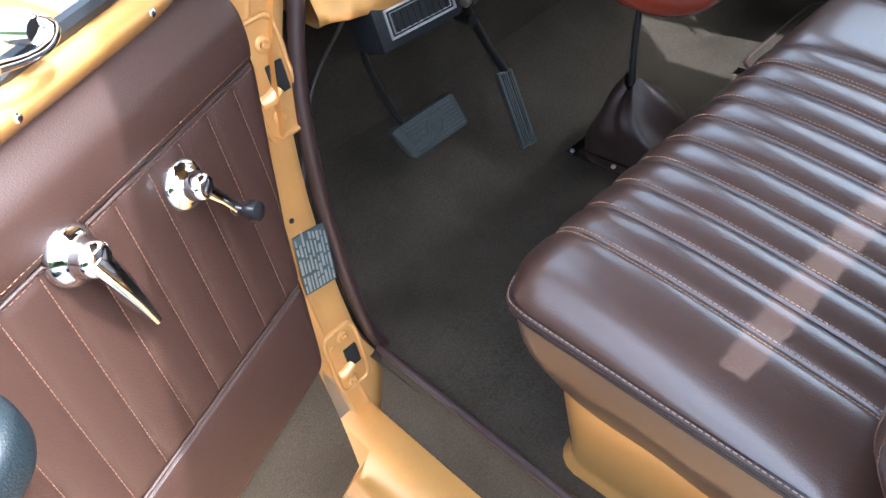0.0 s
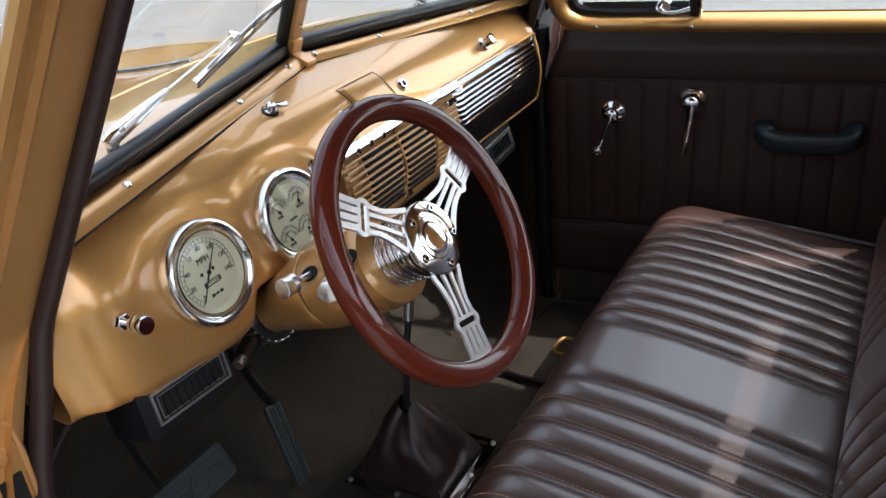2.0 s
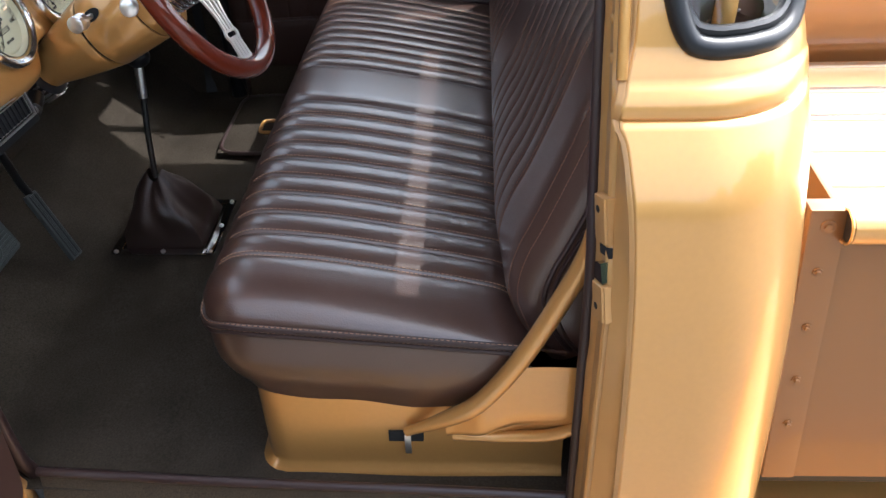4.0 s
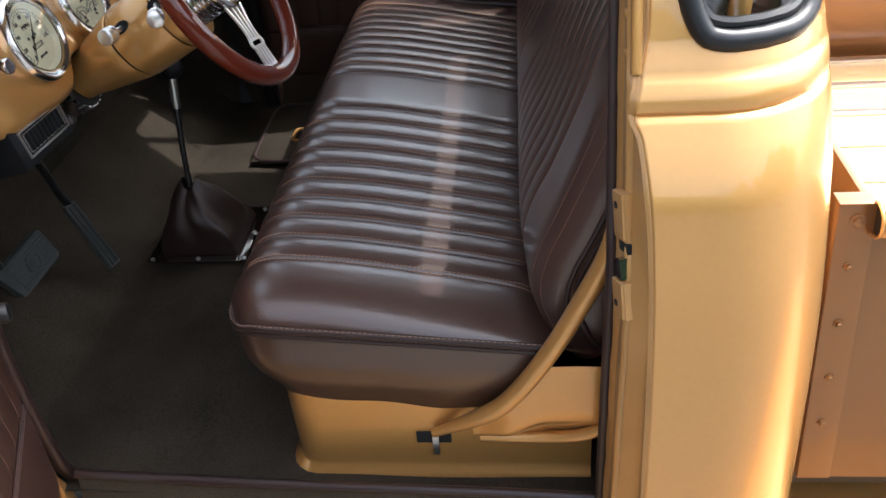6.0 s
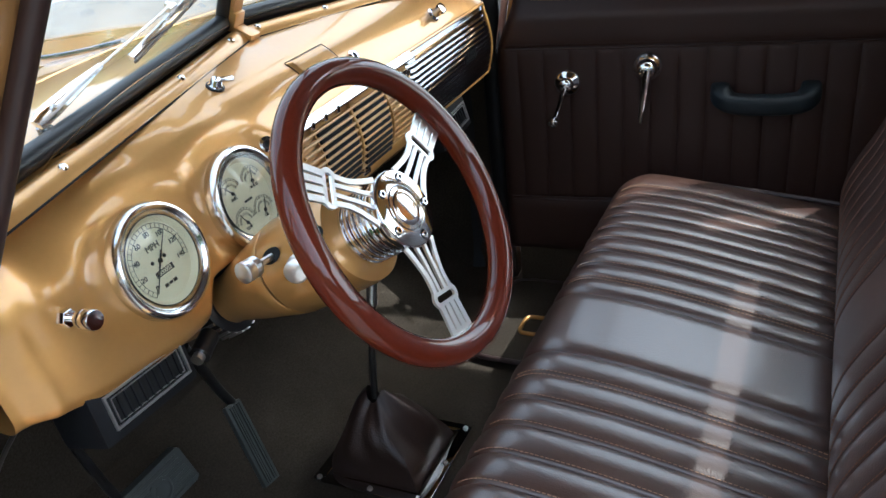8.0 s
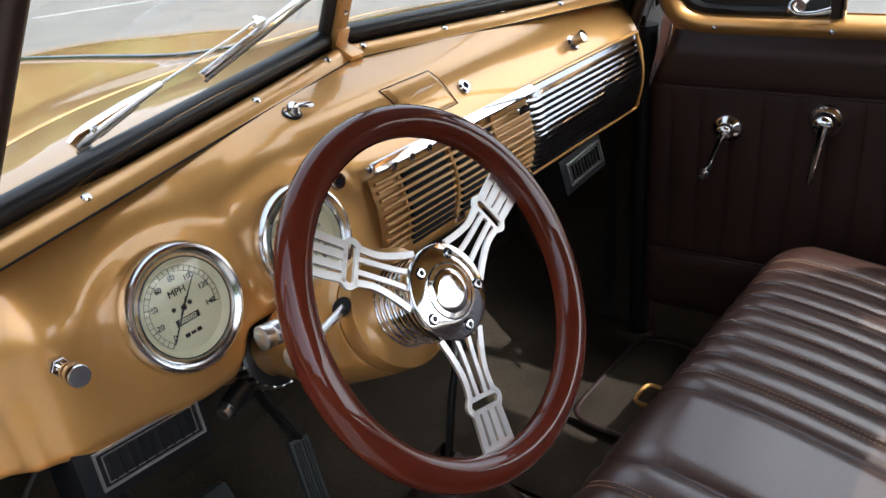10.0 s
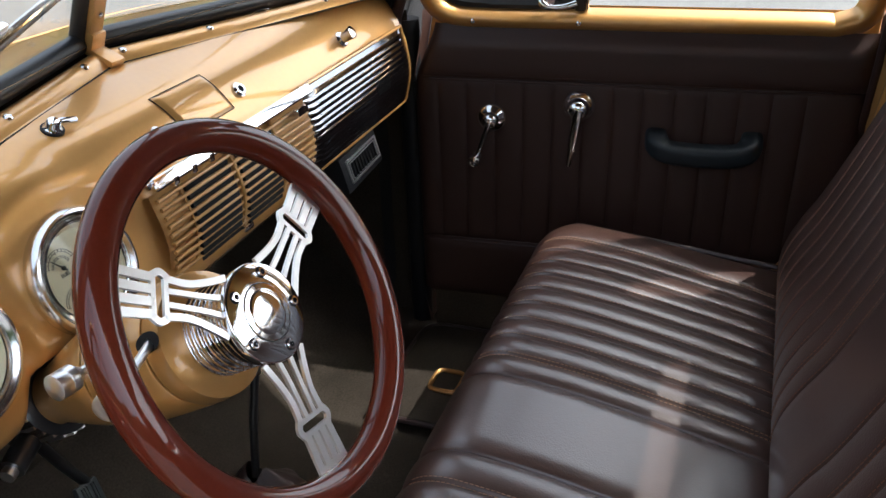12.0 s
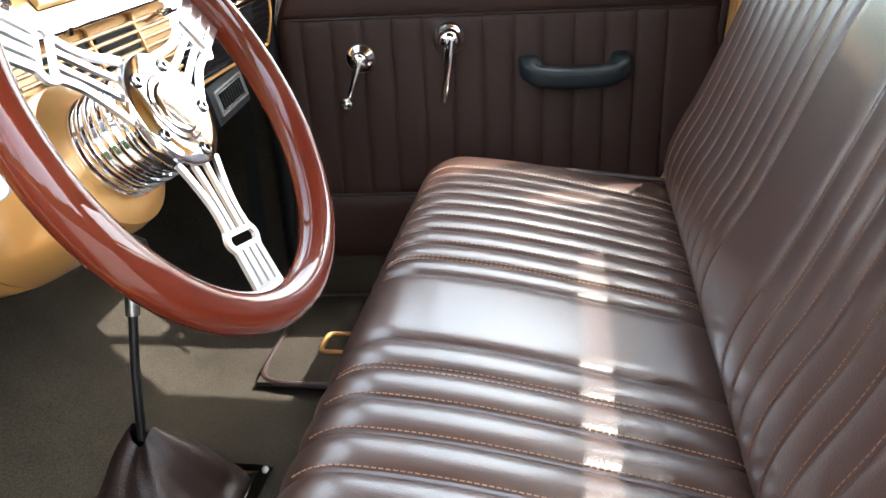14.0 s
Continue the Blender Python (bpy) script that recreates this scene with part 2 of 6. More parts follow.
# ---- ground ----
bm = bmesh.new()
loft(bm, lambda u, v: (-400 + 800 * u, -400 + 800 * v, GROUND), 8, 8)
thing("ground", bm, ASPHALT, "grey weathered asphalt parking lot under the truck", "ground", kind="structure", smooth=False)
for k, (x, y, ang) in enumerate(((7.4, 9.6, 62), (-3.2, 4.6, 62))):
    bm = bmesh.new()
    box(bm, (0, 0, 0.004), (0.11, 5.0, 0.008), pose(x, y, GROUND, 0, 0, ang))
    thing("parking_line", bm, LINE, "faded white painted line on the asphalt lot", "road marking", group="parking lines", kind="structure", smooth=False)


# dark trees far ahead of the truck, which the hood and the chrome mirror; unseen ones added on the driver's side
def far_trees():
    rng = random.Random(11)
    seed = bmesh.new()
    bmesh.ops.create_icosphere(seed, subdivisions=2, radius=1)
    ball = [v.co.copy() for v in seed.verts]
    tris = [[v.index for v in f.verts] for f in seed.faces]
    seed.free()
    verts, faces = [], []
    for k in range(600):
        a, d = radians(rng.uniform(-165, 75)), rng.uniform(40, 54)
        size = rng.uniform(1.6, 3.4)
        # taller on the driver's side, to hold low sky light off the cab
        c = Vector((d * math.sin(a), d * math.cos(a), GROUND + rng.uniform(0.5, 13.0 if math.sin(a) < -0.4 else 9.0)))
        n0 = len(verts)
        verts += [tuple(c + p * size * (1 + 0.35 * noise.noise(p * 2.3 + c))) for p in ball]
        faces += [[n0 + i for i in f] for f in tris]
    me = bpy.data.meshes.new("far_trees")
    me.from_pydata(verts, [], faces)
    me.materials.append(mat("far_foliage", (0.050, 0.075, 0.022), 0.9, var=0.5, var_scale=0.8, fine=0.4, spec=0.2))
    tagged(new("far_trees", me), "dense dark green trees ahead of the truck, with unseen ones added on the driver's side", "trees", kind="stuff")


far_trees()


# ---- cab shell ----
def lean(z):
    """How far the side of the cab leans inward at height z."""
    d = max(0.0, z - 0.44)
    return -0.03 + (0.32 * d if d > 0.1 else 0.32 * d * d / 0.2 + 0.16 * d * (d / 0.1))


def skin_x(z):
    """Outer face of the cab side at the edge of the door opening: body, belt band, greenhouse."""
    low = [(-0.28, -0.080), (0.10, -0.084), (0.24, -0.083), (0.36, -0.079), (0.43, -0.074), (0.50, -0.065), (0.57, -0.050), (0.60, -0.041), (0.64, -0.021), (0.674, 0.0)]
    if z < 0.672:
        return curve(z, low)
    if z < 0.680:
        return curve(0.672, low) + 0.010 * smooth01((z - 0.672) / 0.004) - 0.003 * smooth01((z - 0.676) / 0.004)
    if z < 0.712:
        t = (z - 0.680) / 0.032
        return curve(0.672, low) + 0.007 + 0.017 * t ** 2.2
    return lean(z) - 0.026 - 0.006 * (1 - smooth01((z - 0.712) / 0.03))


def edge_y(z):
    """Where the outer skin meets the rear door jamb."""
    return curve(z, [(0.0, -0.034), (0.24, -0.030), (0.43, -0.025), (0.57, -0.018), (0.655, -0.007), (0.677, 0.001), (0.712, -0.006), (0.76, -0.014), (1.38, -0.014)])


def quarter_point(a, z, side=1):
    """Outer skin behind the door, from the jamb round the corner to the middle of the rear wall."""
    x0 = skin_x(z)
    yb = curve(z, [(-0.28, -0.29), (0.05, -0.267), (0.355, -0.252), (0.51, -0.242), (0.70, -0.230), (0.80, -0.215), (1.38, -0.10)])
    y0, rad = edge_y(z), 0.150
    straight = max(0.0, y0 - (yb + rad))
    if a < 0.2:
        p = (x0, y0 - straight * a / 0.2)
    elif a < 0.6:
        w = (a - 0.2) / 0.4 * math.pi / 2
        p = (x0 + rad * (1 - math.cos(w)), min(yb + rad, y0) - (min(yb + rad, y0) - yb) * math.sin(w))
    else:
        t = (a - 0.6) / 0.4
        p = (x0 + rad + (MID - x0 - rad) * t, yb)
    return (p[0] if side > 0 else 2 * MID - p[0], p[1], z)


WIN_C, WIN_R = (0.295, 0.930), (0.165, 0.190)      # corner window in the sheet's own measure


def in_corner_window(a, z, grow=1.0):
    return abs((a - WIN_C[0]) / (WIN_R[0] * grow)) ** 4 + abs((z - WIN_C[1]) / (WIN_R[1] * grow)) ** 4 < 1


# low opening, sized so the sun falls on the seat as a narrow stripe
def in_rear_window(a, z):
    return a > 0.67 and 0.845 < z < 1.020


for side, name in ((1, "cab_wall_driver"), (-1, "cab_wall_passenger")):
    bm = bmesh.new()
    Z0, Z1 = -0.28, 1.38
    loft(bm, lambda u, v: quarter_point(u, Z0 + (Z1 - Z0) * v, side), 90, 420,
         keep=lambda u, v: not (in_corner_window(u, Z0 + (Z1 - Z0) * v) or in_rear_window(u, Z0 + (Z1 - Z0) * v)))
    shell = thing(name, bm, GOLD, "glossy gold metallic painted cab corner behind the door", "cab wall", kind="structure")
    mod = shell.modifiers.new("skin", "SOLIDIFY")
    mod.thickness, mod.offset = 0.004, -1.0
    # rubber round the corner window
    ring = []
    for k in range(72):
        w = 2 * math.pi * k / 72
        ca, sa = math.cos(w), math.sin(w)
        ring.append(Vector(quarter_point(WIN_C[0] + WIN_R[0] * math.copysign(abs(ca) ** 0.5, ca), WIN_C[1] + WIN_R[1] * math.copysign(abs(sa) ** 0.5, sa), side)))
    bm = bmesh.new()
    tube(bm, ring, 0.0125, 10, closed=True)
    gasket = tagged(new("corner_window_driver" if side > 0 else "corner_window_passenger", finish(bm, "gasket", RUBBER)),
                    "small curved corner window in a thick black rubber seal", "window", kind="structure")
    bm = bmesh.new()
    tube(bm, [p.lerp(sum(ring, Vector()) / 72, 0.085) for p in ring], 0.0065, 8, closed=True)
    part("inner_seal", bm, RUBBER, gasket)
    bm = bmesh.new()
    loft(bm, lambda u, v: quarter_point(WIN_C[0] + WIN_R[0] * (2 * u - 1), WIN_C[1] + WIN_R[1] * (2 * v - 1), side), 24, 12,
         keep=lambda u, v: abs(2 * u - 1) ** 4 + abs(2 * v - 1) ** 4 < 1.02)
    pane = part("pane", bm, GLASS, gasket, "clear glass pane")
    pane.visible_shadow = False

# rear window, unseen: made low and tinted to set the sun stripe on the seat
bm = bmesh.new()
rear_pts = [(x, quarter_point(0.8, z)[1] + 0.004, z) for x, z in ((0.36, 0.848), (0.8, 0.845), (1.24, 0.848), (1.256, 0.932), (1.24, 1.018), (0.8, 1.021), (0.36, 1.018), (0.344, 0.932))]
tube(bm, spline(rear_pts + rear_pts[:1], 80)[:-1], 0.010, 10, closed=True)
rear_window = thing("rear_window", bm, RUBBER, "unseen rear window in a black rubber seal, made low and lightly tinted to shape the sun stripe", "window", kind="structure")
bm = bmesh.new()
loft(bm, lambda u, v: (0.34 + 0.92 * u, quarter_point(0.8, 0.835 + 0.195 * v)[1] + 0.007, 0.835 + 0.195 * v), 4, 4)
part("pane", bm, TINTED, rear_window, "lightly tinted glass")

# roof
bm = bmesh.new()


def roof(u, v):
    x, y = 0.05 + 1.5 * u, -0.30 + 1.10 * v
    edge = min(bulge(min(u, 1 - u) * 1.5, 0.22), bulge(min(v, 1 - v) * 1.1, 0.2))
    return (x, y, 1.34 + 0.09 * edge)


loft(bm, roof, 40, 30)
ceiling = thing("ceiling", bm, GOLD, "gold painted steel cab roof", "roof", kind="structure")
mod = ceiling.modifiers.new("skin", "SOLIDIFY")
mod.thickness, mod.offset = 0.02, -1.0

# lining is unseen, added dark to cut the light bounced inside the cab
bm = bmesh.new()
loft(bm, lambda u, v: Vector(roof(0.04 + 0.92 * u, 0.05 + 0.90 * v)) - Vector((0, 0, 0.035)), 24, 18)
thing("headliner", bm, HEADLINER, "unseen dark brown cloth lining added under the cab roof to cut bounced light", "headliner", kind="structure")

# door jambs behind the door openings
def jamb_point(u, z, side=1):
    lx = lean(z)
    sk = skin_x(z) - lx
    ey = edge_y(z)
    so = max(-0.020, 0.45 * sk)
    steps = [(0.090, -0.020), (0.056, 0.008), (0.038, 0.010), (0.016, 0.000), (0.012, 0.006), (so + 0.003, 0.006), (so, 0.003), (so - 0.001, -0.006), (so - 0.004, -0.007),
             (so - 0.005, -0.001), (0.3 * so + 0.7 * sk, ey + 0.007), (sk + 0.005, ey + 0.005), (sk + 0.0035, ey - 0.001), (sk + 0.001, ey + 0.002), (sk, ey - 0.004)]
    s = u * (len(steps) - 1)
    k = min(int(s), len(steps) - 2)
    t = s - k
    dx, dy = (steps[k][i] + (steps[k + 1][i] - steps[k][i]) * t for i in (0, 1))
    x = lx + dx
    return (x if side > 0 else 2 * MID - x, dy + 0.0012 * noise.noise((x * 40, z * 25, 3.0)), z)


for side, name in ((1, "jamb_driver_rear"), (-1, "jamb_passenger_rear")):
    bm = bmesh.new()
    loft(bm, lambda u, v: jamb_point(u, -0.12 + 1.48 * v, side), 42, 160)
    jamb = thing(name, bm, GOLD_DULL, "gold painted steel door jamb with pressed ridges and worn edges", "door jamb", kind="structure")
    for z in (0.724, 0.762, 0.818, 0.872, 0.928, 0.985, 1.04):
        bm = bmesh.new()
        p = Vector(jamb_point(4.6 / 14, z, side))
        lathe(bm, [(0.0065, -0.002), (0.006, 0.001), (0.004, 0.0025), (0.0015, 0.003)], axes(p, (-0.25 * side, 0.97, 0)), 14)
        part("spot_weld", bm, GOLD_DULL, jamb)
    if side > 0:
        for z, hole, h in ((0.560, 0.012, 0.056), (0.470, -0.006, 0.046)):
            bm = bmesh.new()
            slope = 0.26
            m = axes((lean(z) - 0.010, 0.005, z), (-0.30, 0.95, 0), (slope, 0, 1))
            box(bm, (0, 0.0, 0.003), (h, 0.026, 0.012), m, 0.003)
            box(bm, (0, -0.013, -0.004), (h, 0.004, 0.020), m, 0.0015)
            striker = part("striker_plate", bm, GOLD_DULL, jamb, "gold painted striker bracket with a dark bolt hole")
            bm = bmesh.new()
            lathe(bm, [(0.0045, 0.0085), (0.0045, 0.0094)], m @ Matrix.Translation((hole, 0.003, 0)), 14)
            part("bolt_hole", bm, DARK, striker)
        bm = bmesh.new()
        m = axes((lean(0.506) - 0.010, 0.005, 0.506), (-0.30, 0.95, 0), (0.26, 0, 1))
        prism(bm, [(-0.012, -0.010), (0.012, -0.007), (0.008, 0.009), (-0.012, 0.010)], 0.009, m)
        part("striker_wedge", bm, CHROME_DARK, jamb, "bare metal wedge of the latch striker", smooth=False)
        bm = bmesh.new()
        box(bm, (0, 0, 0), (0.012, 0.024, 0.006), axes((lean(0.526) - 0.010, 0.004, 0.526), (-0.30, 0.95, 0), (0.26, 0, 1)), 0.001)
        part("striker_slot", bm, DARK, jamb)
        # rain gutter
        bm = bmesh.new()
        tube(bm, [(lean(z) - 0.027, -0.002, z) for z in np.linspace(0.713, 1.34, 14)], 0.0065, 10)
        part("drip_rail", bm, GOLD, jamb)
    bm = bmesh.new()
    tube(bm, [((lean(z) + 0.050) if side > 0 else 2 * MID - lean(z) - 0.050, 0.013, z) for z in np.linspace(-0.02, 1.34, 50)], 0.0075, 10)
    part("windlace", bm, PIPING, jamb, "brown leather covered edge trim")


def pillar_edges(z):
    """Outer edge x, inner edge x and depth y of the driver's front pillar."""
    if z > 0.70:
        return 0.057 + 0.265 * (z - 0.7), 0.163 + 0.27 * (z - 0.7), 0.875 - 0.45 * (z - 0.7)
    r = curve(z, [(-0.27, 0.110), (-0.02, 0.092), (0.05, 0.072), (0.15, 0.066), (0.25, 0.066), (0.36, 0.070), (0.47, 0.082), (0.57, 0.106), (0.70, 0.163)])
    return r - 0.108, r, 0.875 + 0.010 * smooth01((0.5 - z) / 0.3)


# ---- floor, toe board, firewall ----
def floor_z(x, y):
    z = 0.0 if y < 1.0 else 0.75 * (y - 1.0)
    return z + 0.012 * noise.noise((x * 3, y * 3, 0.2))


bm = bmesh.new()
loft(bm, lambda u, v: (0.055 + 1.49 * u, -0.235 + 1.455 * v, floor_z(0.055 + 1.49 * u, -0.235 + 1.455 * v) - 0.004), 60, 60)
floor = thing("floor", bm, CARPET, "dark brown carpeted cab floor and toe board", "floor", kind="structure")
bm = bmesh.new()
loft(bm, lambda u, v: (0.060 + 1.48 * u, 1.215, 0.10 + v * (0.155 + 0.525 * (1 - min(1.0, abs(1.48 * u - 0.74) / 0.75) ** 3.571) ** 0.28)), 60, 6)
thing("firewall", bm, CARPET, "dark brown carpeted firewall under the dash", "wall", kind="structure")
for side, name in ((1, "kick_panel_driver"), (-1, "kick_panel_passenger")):
    bm = bmesh.new()

    def kick(u, v):
        z = -0.02 + 0.74 * v
        l, r, y = pillar_edges(min(z, 0.62))
        x = r - 0.004
        return (x if side > 0 else 2 * MID - x, (y + 0.03 if side > 0 else 0.860) + (1.215 - (y + 0.03 if side > 0 else 0.860)) * u, z)

    loft(bm, kick, 8, 16)
    thing(name, bm, CARPET, "dark carpeted kick panel beside the footwell", "wall", kind="structure")
# rear inner wall behind the seat
bm = bmesh.new()
loft(bm, lambda u, v: (MID + (u - 0.5) * (1.40 - 0.36 * smooth01((v - 0.76) / 0.18)), -0.245 + 0.040 * v, -0.02 + 0.84 * v), 8, 24)
thing("wall_rear", bm, HEADLINER, "dark brown lined rear cab wall behind the seat", "wall", kind="structure")

# ---- driver's sill ----
def sill_x(y):
    return 0.022 + 0.045 * y


bm = bmesh.new()
loft(bm, lambda u, v: (sill_x(0.88 * u) + 0.004 - 0.042 * v ** 1.4, -0.02 + 0.88 * u, 0.026 - 0.135 * v), 20, 8)
sill = thing("sill_driver", bm, SILL_CARPET, "brown carpet wrapped over the door sill", "door sill", kind="structure")
bm = bmesh.new()
tube(bm, [(sill_x(y) + 0.006, y, 0.026 + 0.002 * math.sin(9 * y)) for y in np.linspace(-0.01, 0.86, 30)], 0.008, 10)
part("edge_binding", bm, PIPING, sill, "brown leather edge binding")
bm = bmesh.new()
loft(bm, lambda u, v: (sill_x(0.9 * u) - 0.036 - 0.13 * v, -0.06 + 0.96 * u, -0.098 - 0.012 * v + 0.006 * math.sin(math.pi * v) - 0.05 * smooth01((v - 0.9) / 0.1)), 20, 24)
part("step_plate", bm, GOLD, sill, "glossy gold painted door step")
bm = bmesh.new()
loft(bm, lambda u, v: (1.56, -0.02 + 0.9 * u, 0.03 - 0.14 * v), 4, 2)
thing("sill_passenger", bm, CARPET, "dark carpeted passenger door sill", "door sill", kind="structure")


# ---- front pillars ----
def pillar_point(u, z, side=1):
    l, r, y = pillar_edges(z)
    g = smooth01((z - 0.732) / 0.006)
    lump = 0.0022 * noise.noise((z * 60, 0.3, 0.7)) * g
    steps = [(l + 0.035, y + 0.07), (l - 0.002, y + 0.012), (l - 0.012 * g, y + 0.006), (l - 0.012 * g + 0.002, y - 0.004 * g), (l - 0.004 * g + 0.003, y - 0.007 * g), (l + 0.003, y - 0.003 * g),
             (l + 0.004, y + 0.014 * g), (l + 0.006, y + 0.014 * g), (l + 0.008, y + 0.006 * g + lump), (l + 0.018, y + 0.004 * g + 1.6 * lump), (l + 0.027, y + 0.008 * g), (l + 0.032, y - 0.001),
             (l + 0.038, y + 0.001), (r - 0.028, y), (r - 0.018, y + 0.004), (r + 0.002, y + 0.09)]
    s = u * (len(steps) - 1)
    k = min(int(s), len(steps) - 2)
    t = s - k
    x, yy = (steps[k][i] + (steps[k + 1][i] - steps[k][i]) * t for i in (0, 1))
    return (x if side > 0 else 2 * MID - x, yy, z)


for side, name in ((1, "pillar_driver_front"), (-1, "pillar_passenger_front")):
    bm = bmesh.new()
    loft(bm, lambda u, v: pillar_point(u, -0.27 + 1.65 * v, side), 45, 220)
    # on the passenger side deep shade is put into the colour as black
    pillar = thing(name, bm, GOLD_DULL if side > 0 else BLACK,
                   "gold painted windshield pillar with worn seam sealer in its groove" if side > 0 else "front pillar on the passenger side, black for its deep shade", "pillar", kind="structure")
    bm = bmesh.new()
    pts = [(pillar_edges(z)[1] - 0.008 * smooth01((z - 0.60) / 0.1), pillar_edges(z)[2] - 0.001, z) for z in np.linspace(0.0, 1.36, 70)]
    tube(bm, [(x if side > 0 else 2 * MID - x, y, z) for x, y, z in pts], 0.012, 10)
    part("windlace", bm, PIPING, pillar, "dark brown leather covered edge trim")
    if side < 0:
        continue
    for zc, h, xc in ((0.548, 0.083, 0.055), (0.035, 0.068, 0.014)):
        l, r, y = pillar_edges(zc)
        m = axes((xc, y - 0.001, zc), (0, -1, -0.02), (1, 0, 0.0))
        rim = [m @ Vector((0.031 * math.copysign(abs(math.cos(w)) ** 0.35, math.cos(w)), h * math.copysign(abs(math.sin(w)) ** 0.35, math.sin(w)), 0.002)) for w in np.linspace(0, 2 * math.pi, 61)[:-1]]
        bm = bmesh.new()
        tube(bm, rim, 0.0042, 8, closed=True)
        box(bm, (0, 0, 0.0008), (0.058, 2 * h - 0.006, 0.003), m, 0.001)
        plate = part("hinge_pocket", bm, GOLD_DULL, pillar, "gold painted pressed hinge pocket")
        bm = bmesh.new()
        box(bm, (0.010, -0.002, 0.0030), (0.026, 0.044, 0.004), m, 0.003)
        part("hinge_hole", bm, DARK, plate)
        bm = bmesh.new()
        tube(bm, [m @ Vector((-0.024, -0.022, 0.004)), m @ Vector((-0.012, -0.020, 0.008)), m @ Vector((0.004, -0.014, 0.006))], 0.010, 10, flat=0.6)
        part("hinge_strap", bm, GOLD_DULL, plate)
        for du, dv in ((0.006, 0.048), (-0.004, -0.052), (-0.018, 0.038)):
            big = du > -0.01
            bm = bmesh.new()
            lathe(bm, [(0.012, 0.001), (0.012, 0.004), (0.010, 0.0055)] if big else [(0.007, 0.001), (0.006, 0.004)], m @ Matrix.Translation((du, dv, 0)), 20)
            if big:
                lathe(bm, [(0.007, 0.005), (0.007, 0.010), (0.005, 0.0115)], m @ Matrix.Translation((du, dv, 0)), 6)
            part("hinge_bolt", bm, GOLD_DULL, plate)
    bm = bmesh.new()
    loft(bm, lambda u, v: Vector((0.098, 0.955, 0.695)) + Vector((0.026 * math.cos(2 * math.pi * u) * math.sin(math.pi * v), 0.038 * math.sin(2 * math.pi * u) * math.sin(math.pi * v), 0.045 * math.cos(math.pi * v))), 28, 18, close_u=True)
    part("pillar_foot", bm, GOLD, pillar, "rounded gold fairing at the pillar's foot")
    # data plate: an etched metal tag with unreadable columns of print
    l, r, y = pillar_edges(0.253)
    m = axes((0.024, y - 0.004, 0.253), (0, -1, 0), (1, 0, -0.12))
    bm = bmesh.new()
    box(bm, (0, 0, 0.001), (0.057, 0.107, 0.0022), m, 0.0006)
    tag = part("data_plate", bm, PLATE, pillar, "worn blue-grey etched metal data plate")
    rng = random.Random(4)
    for k in range(9):
        bm = bmesh.new()
        x0 = -0.0255 + 0.0063 * k
        y0 = -0.050
        while y0 < 0.042:
            ln = rng.uniform(0.008, 0.030)
            box(bm, (x0, min(y0 + ln / 2, 0.045), 0.0024), (rng.uniform(0.002, 0.0045), min(ln, 0.09), 0.0006), m)
            y0 += ln + rng.uniform(0.003, 0.008)
        part("print_bar", bm, PLATE_MARK, tag)
    bm = bmesh.new()
    lathe(bm, [(0.004, 0.0), (0.004, 0.0012)], axes((0.012, pillar_edges(0.337)[2] - 0.0015, 0.337), (0, -1, 0)), 14)
    part("screw_hole", bm, DARK, pillar)


# black filler closing the seam between the passenger pillar and its door, added for the dark void there
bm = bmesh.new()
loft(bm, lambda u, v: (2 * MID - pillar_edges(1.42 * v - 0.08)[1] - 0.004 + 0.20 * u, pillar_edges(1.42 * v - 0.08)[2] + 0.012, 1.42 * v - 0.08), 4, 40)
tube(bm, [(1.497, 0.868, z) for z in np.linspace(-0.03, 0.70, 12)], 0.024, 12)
thing("pillar_gap_filler", bm, BLACK, "black filler added for the dark void between pillar and passenger door", "door seal", kind="structure")


# ---- windshield ----
def ws_base(x):
    d = abs(x - MID)
    return Vector((x, 1.030 - 0.21 * d, 0.820 - 0.045 * d))


def ws_point(x, h):
    """A place on the windshield, h up along the glass from its foot at x."""
    b = ws_base(x)
    k = 1 - 0.16 * h
    return Vector((MID + (x - MID) * k, b.y - 0.41 * h, b.z + 0.91 * h))


